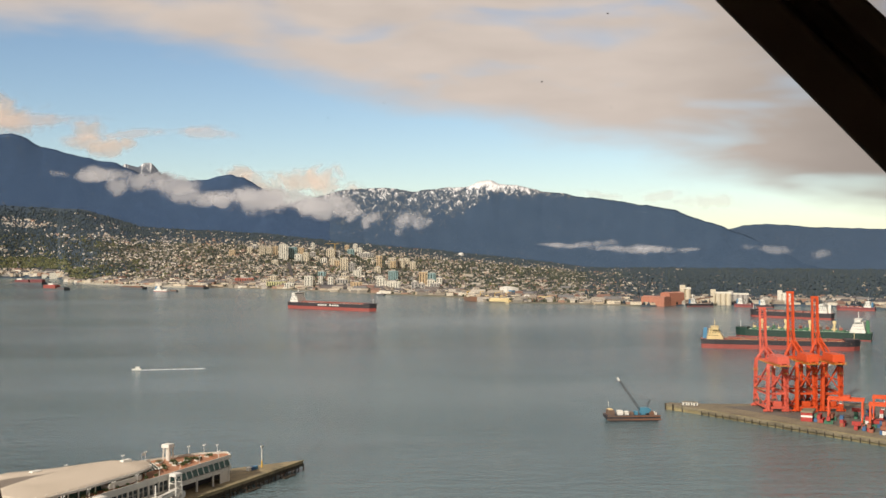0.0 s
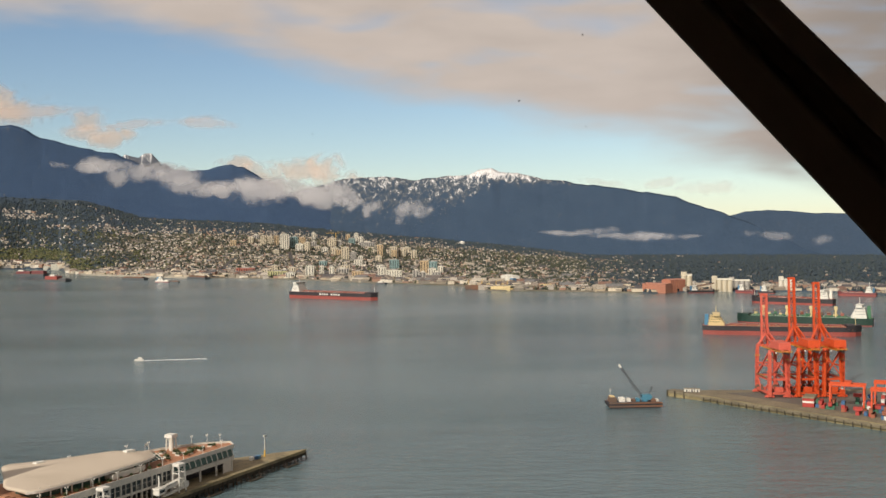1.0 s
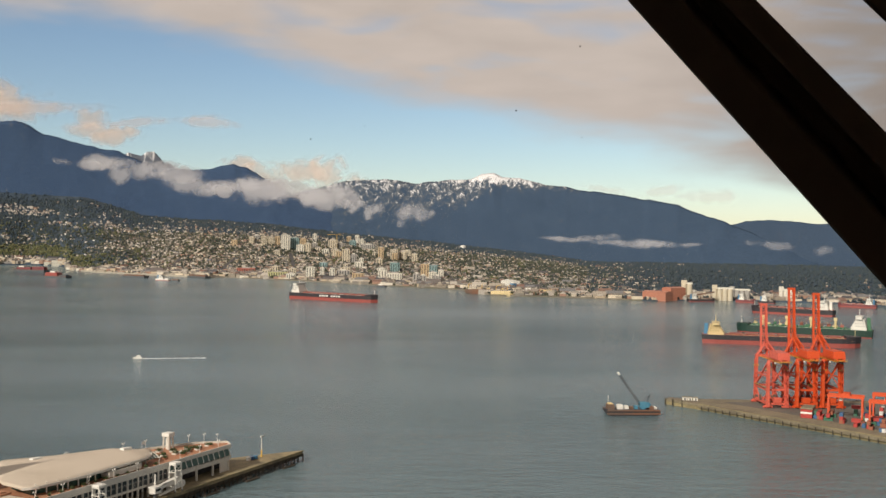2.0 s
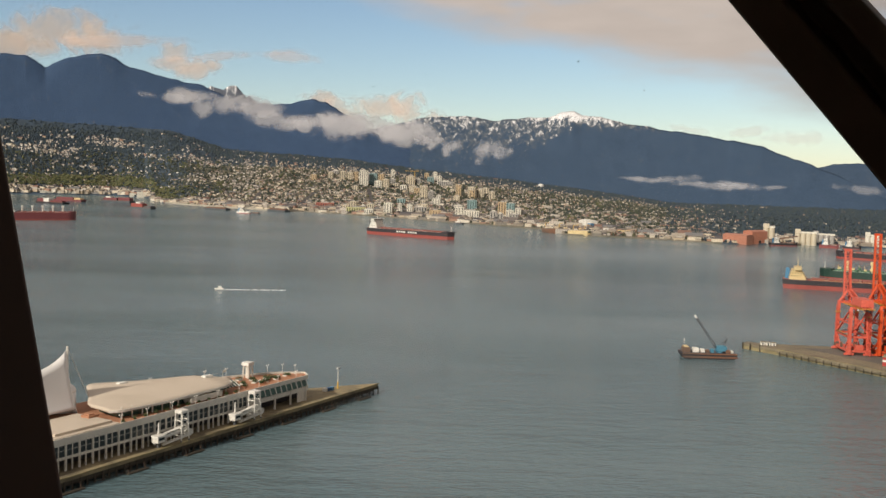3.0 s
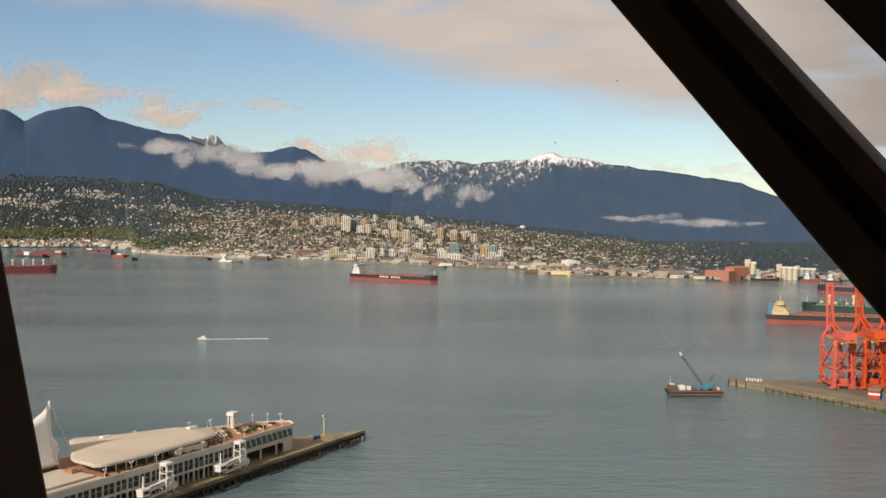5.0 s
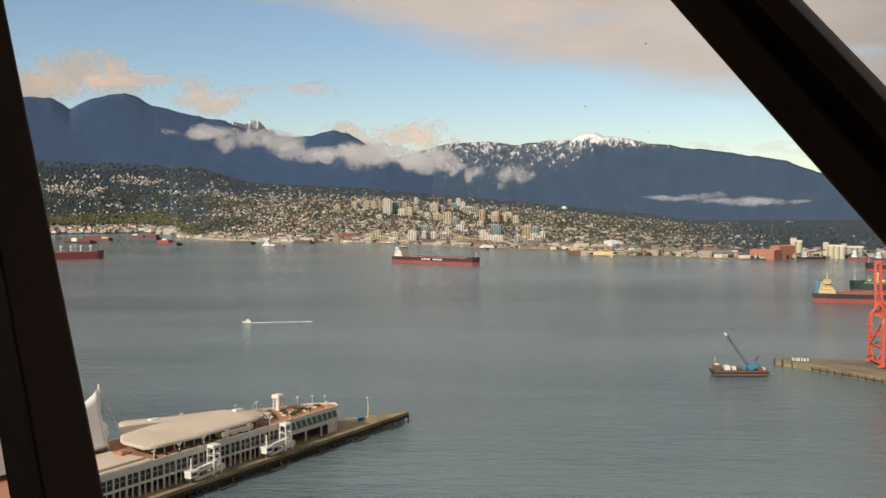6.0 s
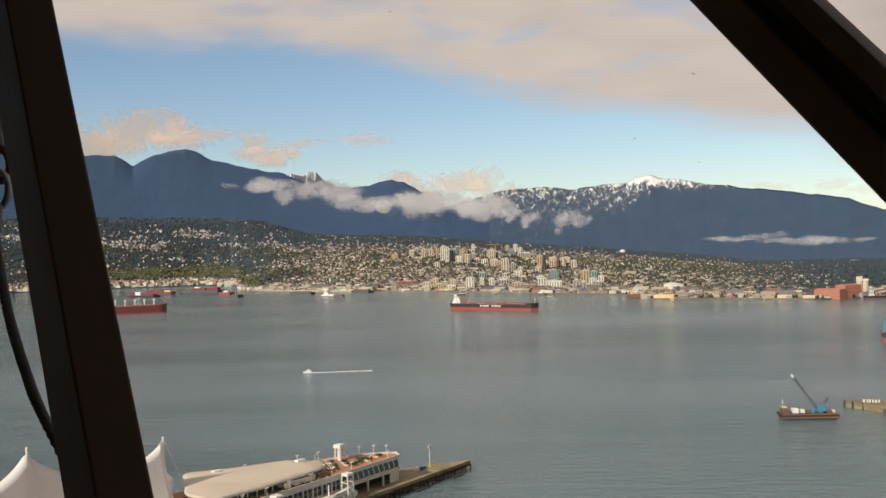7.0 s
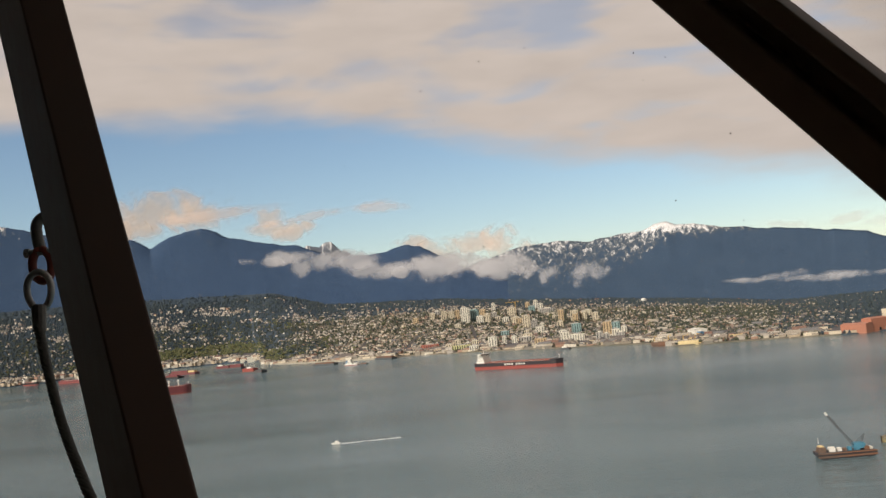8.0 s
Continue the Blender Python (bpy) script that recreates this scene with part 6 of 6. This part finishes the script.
lm = berth_thing("light_mast", -26, 12, 5.5, "tall white floodlight mast with yellow base on the pier head", "lamp")
part("pole", Shape().rod((0, 0, 0), (0, 0, 12.0), 0.32, 0.2, 10), M_WHITE, lm)
part("base", Shape().rod((0, 0, 0), (0, 0, 4.0), 0.5, 0.45, 10), M_YELLOW, lm, "yellow painted mast base")
part("head_frame", Shape().box(-1.2, 1.2, -0.35, 0.35, 11.6, 12.4), M_WHITE, lm)
for k in range(3):
    part("floodlight", Shape().box(-1.1 + 0.8 * k, -0.5 + 0.8 * k, -0.7, -0.35, 11.6, 12.2), M_STEEL, lm)

tw = berth_thing("lookout_tower", -84, 32, 18.68, "cream four-legged tower with a white cap on the plaza", "tower")
for sx in (-1, 1):
    for sy in (-1, 1):
        part("leg", Shape().beam((sx * 1.9, sy * 1.9, 0), (sx * 1.6, sy * 1.6, 7.0), 0.8), M_CONCRETE, tw)
part("shaft", Shape().box(-0.9, 0.9, -0.9, 0.9, 0, 7.0), M_CONCRETE, tw)
part("cap", Shape().prism([(-2.5, -2.5), (2.5, -2.5), (2.5, 2.5), (-2.5, 2.5)], 7.0, 8.8, 0.92), M_WHITE, tw, "white flat cap")

for k, (x, m, w) in enumerate(((-31.5, M_BLUE, "blue"), (-34.5, CONTAINER_PAINT[1], "dark blue"), (-37, M_WHITE, "white"))):
    bx = berth_thing("skip_bin", x, 12.5 + 0.4 * k, 5.5, w + " steel bin standing by the mast", "bin", "bins by the mast")
    part("bin_body", Shape().prism([(-1.1, -0.9), (1.1, -0.9), (1.1, 0.9), (-1.1, 0.9)], 0, 1.7, 1.12), m, bx)
    part("bin_lid", Shape().box(-1.25, 1.25, -1.05, 1.05, 1.7, 1.85), m, bx)

fl = berth_thing("flag_pole", -107, 30, 18.68, "white flagpole with a small pale flag", "flag")
part("pole", Shape().rod((0, 0, 0), (0, 0, 8), 0.12, 0.08, 8), M_WHITE, fl)
fg = Shape()
fg.loft([[(0.1 + 0.35 * k, 0.25 * math.sin(k * 1.1), 6.6), (0.1 + 0.35 * k, 0.25 * math.sin(k * 1.1 + 0.3), 7.9)] for k in range(8)], close=False)
part("flag", fg, M_WHITE, fl).modifiers.new("thickness", "SOLIDIFY").thickness = 0.03

prng = random.Random(19)


def planter(x, y, size):
    t = berth_thing("planter", x, y, 18.93, "low plaza planter with dark brown-green shrubs", "planter", "planters on the plaza", prng.uniform(0, 90))
    part("tub", Shape().prism([(-size, -size * 0.6), (size, -size * 0.6), (size, size * 0.6), (-size, size * 0.6)], -0.24, 0.5, 1.05), M_CONCRETE if prng.random() < 0.4 else M_BRICK, t)
    leaves = Shape()
    for _ in range(160):
        a, b, c = prng.uniform(-size, size), prng.uniform(-size, size) * 0.6, 0.4 + abs(prng.gauss(0, 0.55))
        d, e = prng.uniform(0.15, 0.4), prng.uniform(0, 6.3)
        leaves.add([(a + d * math.cos(e), b + d * math.sin(e), c), (a - d * math.cos(e), b - d * math.sin(e), c + 0.1), (a + d * math.sin(e), b - d * math.cos(e), c + d)], [(0, 1, 2)])
    part("shrub", leaves, M_LEAF, t, "dark shrub leaves")


for _ in range(26):
    x = prng.uniform(-108, -66)
    y = prng.uniform(15, 17 + (-62 - x) * 0.5)
    planter(x, y, prng.uniform(0.9, 2.4))
for k in range(12):
    planter(-196 + 7.0 * k, 10.2 + prng.random(), prng.uniform(0.8, 1.5))


# ================= towers and waterfront works on the far shore =================
M_TOWER = [material(n, c, 0.7, vary=0.06, grain=0.3, patch=0.2) for n, c in (
    ("beige_tower_wall", (0.62, 0.55, 0.42)), ("pale_tower_wall", (0.70, 0.67, 0.58)), ("teal_glass_tower", (0.24, 0.36, 0.36)), ("tan_tower_wall", (0.55, 0.42, 0.26)),
    ("grey_tower_wall", (0.40, 0.38, 0.35)), ("lime_block_wall", (0.52, 0.50, 0.26)), ("brick_red_block", (0.42, 0.14, 0.10)))]
TOWER_WORD = ("beige", "pale white", "teal glass", "tan", "grey", "yellowish", "brick-red")
TOWERS = ((5.53, 3955, 21, 35, 0), (5.15, 3958, 23, 32, 0), (4.81, 3962, 16, 35, 3), (4.38, 3826, 31, 56, 1), (3.87, 3857, 28, 44, 2), (3.42, 3982, 21, 29, 3), (3.17, 3773, 20, 34, 0),
          (2.81, 3930, 21, 21, 4), (1.83, 3950, 32, 32, 0), (1.68, 3656, 26, 26, 0), (1.42, 3960, 21, 21, 4), (1.11, 3466, 25, 44, 0), (0.7, 3432, 20, 31, 4), (0.75, 4090, 26, 22, 2),
          (-0.07, 3997, 57, 18, 4), (-0.79, 3583, 18, 43, 3), (-1.51, 3569, 24, 38, 0), (-1.56, 3125, 28, 31, 2))
TOWERS_LOW = ((-0.89, 2887, 23, 29, 1), (-1.56, 2846, 41, 23, 1), (-3.2, 2916, 23, 42, 3), (-3.66, 3043, 24, 30, 2), (-2.74, 2766, 17, 27, 4), (-3.1, 2760, 17, 22, 4), (-3.87, 2750, 22, 22, 4),
              (3.02, 2995, 24, 35, 1), (2.39, 3000, 11, 32, 1), (1.84, 2990, 15, 29, 1), (1.27, 3026, 38, 19, 4), (4.77, 3092, 56, 16, 5), (6.46, 3274, 56, 13, 6), (6.17, 3984, 20, 27, 0),
              (2.3, 3304, 24, 18, 2), (-2.23, 3735, 30, 25, 0), (4.05, 3041, 27, 15, 1), (0.45, 2887, 31, 21, 3))
trng = random.Random(23)


def tower(az, r, w, h, c):
    """A flat-topped block: shaft, roof plant, corner piers, upright window strips, balconies."""
    x, y, _z = polar(az, r)
    z = land_height(az, r) - 1.0
    t = thing("apartment_tower" if h > 24 else "apartment_block", x, y, z, az - 6 + trng.uniform(-6, 6), TOWER_WORD[c] + " concrete apartment building among the hillside houses", "building", "apartment buildings of the town")
    d = min(w, 22) * trng.uniform(0.7, 0.95)
    part("wall", Shape().box(-w / 2, w / 2, -d / 2, d / 2, -6, h).box(-w / 2 - 0.3, w / 2 + 0.3, -d / 2 - 0.3, d / 2 + 0.3, h, h + 0.9), M_TOWER[c], t)
    part("roof_plant", Shape().box(-w * 0.2, w * 0.22, -d * 0.25, d * 0.25, h + 0.9, h + 4.2), M_TOWER[4 if c != 4 else 1], t)
    n = max(2, int(w / 6.5))
    for k in range(n):
        a = -w / 2 + w * (k + 0.5) / n
        part("window", Shape().box(a - w / n * 0.18, a + w / n * 0.18, -d / 2 - 0.12, -d / 2 - 0.02, 1.5, h - 1.2), M_DARKGLASS, t, "upright strip of windows")
    for s in (-1, 1):
        part("window", Shape().box(s * w / 2 - 0.06 + s * 0.06, s * w / 2 + 0.06 + s * 0.06, -d * 0.22, d * 0.22, 1.5, h - 1.2), M_DARKGLASS, t, "upright strip of windows")
    if h > 20:
        for k in range(int(h / 3.1)):
            part("balcony", Shape().box(-w / 2 - 0.2, w / 2 + 0.2, -d / 2 - 0.9, -d / 2 + 0.1, 3.1 * k + 2.6, 3.1 * k + 3.5), M_TOWER[c], t)


for row in TOWERS + TOWERS_LOW:
    tower(*row)
# lower blocks filled in between the listed ones
for k in range(34):
    row = trng.choice(TOWERS + TOWERS_LOW)
    tower(row[0] + trng.gauss(0, 0.75), max(SHORE(row[0]) + 160, row[1] + trng.gauss(0, 130)), trng.uniform(13, 26), trng.uniform(12, 32), trng.choice((0, 0, 1, 1, 3, 4)))

# tower crane over the building site
tc_ = thing("tower_crane", *polar(1.62, 3940)[:2], land_height(1.62, 3940), 20, "thin pale tower crane over the town", "crane")
part("mast", Shape().beam((0, 0, 0), (0, 0, 52), 1.8), M_YELLOW, tc_)
part("jib", Shape().beam((-38, 0, 52.5), (14, 0, 52.5), 1.5), M_YELLOW, tc_)
part("counterweight", Shape().box(10, 14, -1.5, 1.5, 49.5, 52), M_QUAY, tc_)

# orange bulk shed, ribbed
def ribbed_shed(x, y, turn, l, w, h, mat, label, name="storage_shed"):
    t = thing(name, x, y, 2.0, turn, label, "shed")
    part("wall", Shape().box(-l / 2, l / 2, -w / 2, w / 2, -3, h), mat, t)
    part("roof", Shape().loft([[(a, -w / 2 - 0.5, h), (a, 0, h + w * 0.10), (a, w / 2 + 0.5, h), (a, 0, h - 0.5)] for a in (-l / 2 - 0.5, l / 2 + 0.5)]), mat, t)
    for k in range(int(l / 6) + 1):
        a = -l / 2 + 6 * k
        part("wall_rib", Shape().box(a - 0.4, a + 0.4, -w / 2 - 0.5, -w / 2, -3, h), mat, t)
    part("door", Shape().box(-3, 3, -w / 2 - 0.56, -w / 2 - 0.5, 0, 6), M_DARKGLASS, t)
    return t


M_SHED = paint("faded_orange_cladding", (0.46, 0.20, 0.13), second=(0.37, 0.16, 0.11))
ribbed_shed(624, 2212, heading_of(38, -40), 56, 26, 17, M_SHED, "large faded orange ribbed storage shed on the waterfront")
ribbed_shed(664, 2225, heading_of(50, 30), 46, 26, 25, M_SHED, "taller orange storage shed beside the first")
ribbed_shed(350, 2530, heading_of(17, -52), 40, 30, 24, M_WHITE, "white shipyard shed with a blue front")
bl = thing("shed_front", 352, 2506, 2.0, heading_of(17, -30), "bright blue shed front at the shipyard", "shed")
part("wall", Shape().box(-9, 9, -4, 4, 0, 19), M_BLUE, bl)
part("roof", Shape().box(-9.5, 9.5, -4.5, 4.5, 19, 20.5), M_WHITE, bl)
for x, y, l, h in ((380, 2395, 26, 12), (410, 2390, 34, 9), (300, 2420, 40, 10)):
    ribbed_shed(x, y, heading_of(60, -10), l, 14, h, M_CREAM if l > 30 else M_WHITE, "low pale waterfront workshop")


def dry_dock(x, y, turn, l, label, mat):
    t = thing("floating_dock", x, y, 0, turn, label, "dock")
    part("pontoon", Shape().box(-l / 2, l / 2, -9, 9, -1, 3), mat, t)
    for s in (-1, 1):
        part("side_wall", Shape().box(-l / 2, l / 2, s * 9 - 1.5, s * 9 + 1.5, 3, 10), mat, t)
        part("dock_crane", Shape().beam((s * l * 0.2, s * 12, 13), (s * l * 0.2, s * 12, 22), 1.0).beam((s * l * 0.2, s * 12, 22), (s * l * 0.2 + 12, s * 12, 24), 0.8), M_YELLOW, t)


dry_dock(306, 2352, heading_of(50, -25), 46, "yellowish steel floating dry dock at the shipyard", M_CREAM)
dry_dock(252, 2415, heading_of(40, -60), 50, "dark steel floating dock with rusty sides", M_RUSTY)


def silo_row(x, y, turn, n, rad, h, mat, label):
    t = thing("silo_row", x, y, 2.0, turn, label, "silo")
    for k in range(n):
        part("silo", Shape().rod((2 * rad * k, 0, -3), (2 * rad * k, 0, h), rad, None, 16).rod((2 * rad * k, 0, h), (2 * rad * k, 0, h + 1.5), rad * 1.02, rad * 0.4, 16), mat, t)
    part("gallery", Shape().box(-rad, 2 * rad * (n - 0.5), -2.5, 2.5, h + 1.2, h + 5.0), M_TOWER[1], t)
    part("head_house", Shape().box(-rad, rad, -4, 4, h + 1, h + 10), mat, t)


silo_row(758, 2236, heading_of(40, -15), 4, 5.5, 22, M_TOWER[0], "row of cream concrete grain silos")
silo_row(806, 2262, heading_of(40, -15), 4, 5.5, 18, M_TOWER[4], "row of grey concrete silos")
silo_row(702, 2275, heading_of(40, -15), 2, 6.0, 30, M_TOWER[0], "pair of tall beige silos above the orange sheds")
silo_row(905, 2230, heading_of(40, -15), 3, 5.0, 20, M_TOWER[1], "short row of white silos on the shore")

# covered conveyors, coal and gravel piles, long sheds along the shore
cv = thing("conveyor", 715, 2215, 2.0, heading_of(40, -10), "dark covered conveyor gallery on trestles", "conveyor")
part("gallery", Shape().beam((-24, 0, 7), (34, 0, 18), 3.0, 3.0), M_RUSTY, cv)
for k in range(5):
    part("trestle", Shape().beam((-18 + 11 * k, -2, -2), (-18 + 11 * k, 0, 6.5 + 2.1 * k), 0.8).beam((-18 + 11 * k, 2, -2), (-18 + 11 * k, 0, 6.5 + 2.1 * k), 0.8), M_RUSTY, cv)
M_GRAVEL = material("pale_gravel", (0.42, 0.38, 0.31), 0.95, vary=0.3, grain=0.3, patch=0.6, second=(0.28, 0.25, 0.21))
yard = Shape()
ring_in = [polar(8.9 + 6.0 * k / 33, SHORE(8.9 + 6.0 * k / 33) - 10 + 6 * fbm(k * 0.7, 0, 3, 31)) for k in range(34)]
ring_out = [polar(8.9 + 6.0 * k / 33, SHORE(8.9 + 6.0 * k / 33) + 70) for k in range(34)]
loop = [(p[0], p[1]) for p in ring_in] + [(p[0], p[1]) for p in reversed(ring_out)]
yard.prism(loop, -2.0, 4.2)
solid("gravel_pad", yard, M_GRAVEL, "pale gravel storage pad along the shore", "ground", "structure")
for k in range(9):
    az = trng.uniform(9.2, 14.4)
    p = polar(az, SHORE(az) + trng.uniform(8, 55))
    w = trng.uniform(10, 24)
    pl = Shape()
    pl.loft([[(w * q * math.cos(6.283 * i / 12) * trng.uniform(0.9, 1.1), 0.6 * w * q * math.sin(6.283 * i / 12), z) for i in range(12)] for q, z in ((1.0, 0), (0.55, w * 0.25), (0.12, w * 0.38))])
    o = solid("gravel_pile", pl, M_GRAVEL, "pale heap of gravel on the shore pad", "gravel", "", "gravel heaps")
    o.matrix_basis = pose(p[0], p[1], 4.2, 0, 0, trng.uniform(0, 180))
for k in range(26):
    az = 15.9 + 0.55 * k + trng.uniform(-0.1, 0.1)
    p = polar(az, SHORE(az) + (18 if k % 2 else 44))
    ribbed_shed(p[0], p[1], az + trng.uniform(-3, 3), trng.uniform(40, 80), 16, trng.uniform(9, 12) + (0 if k % 2 else 9), M_TOWER[trng.choice((0, 1, 1, 4))], "long low pale warehouse on the western shore", "warehouse")
for k in range(10):
    az = 9.0 + 0.6 * k
    p = polar(az, SHORE(az) + trng.uniform(60, 85))
    ribbed_shed(p[0], p[1], az + trng.uniform(-3, 3), trng.uniform(24, 50), 16, trng.uniform(6, 10), M_TOWER[trng.choice((0, 1, 3))], "low pale waterfront warehouse", "warehouse")

# streets climbing the slope
M_STREET = material("street_asphalt", (0.085, 0.08, 0.08), 0.9, vary=0.2, grain=0.2, patch=0.4)
for a0, a1, reach in STREETS:
    st = Shape()
    rows_ = []
    for k in range(25):
        s = reach * k / 24
        az = a0 + (a1 - a0) * s / reach
        r0 = SHORE(az) + 14
        r = r0 + (TOP_R - 25 - r0) * s
        rows_.append([polar(az + 0.10, r, land_height(az + 0.10, r) + 1.2), polar(az - 0.10, r, land_height(az - 0.10, r) + 1.2)])
    st.loft(rows_, close=False)
    solid("road", st, M_STREET, "dark asphalt street climbing the town slope", "road", "structure")

# domed tank on the hill
dm = thing("domed_tank", *polar(-5.26, 4420)[:2], land_height(-5.26, 4420), 0, "white domed reservoir tank above the town", "tank")
part("drum", Shape().rod((0, 0, -4), (0, 0, 7), 12, None, 20), M_WHITE, dm)
ds = Shape()
ds.loft([[(12 * math.cos(b) * math.cos(6.283 * i / 20), 12 * math.cos(b) * math.sin(6.283 * i / 20), 7 + 8 * math.sin(b)) for i in range(20)] for b in (0, 0.35, 0.7, 1.05, 1.4)])
part("dome", ds, M_WHITE, dm, "", True)
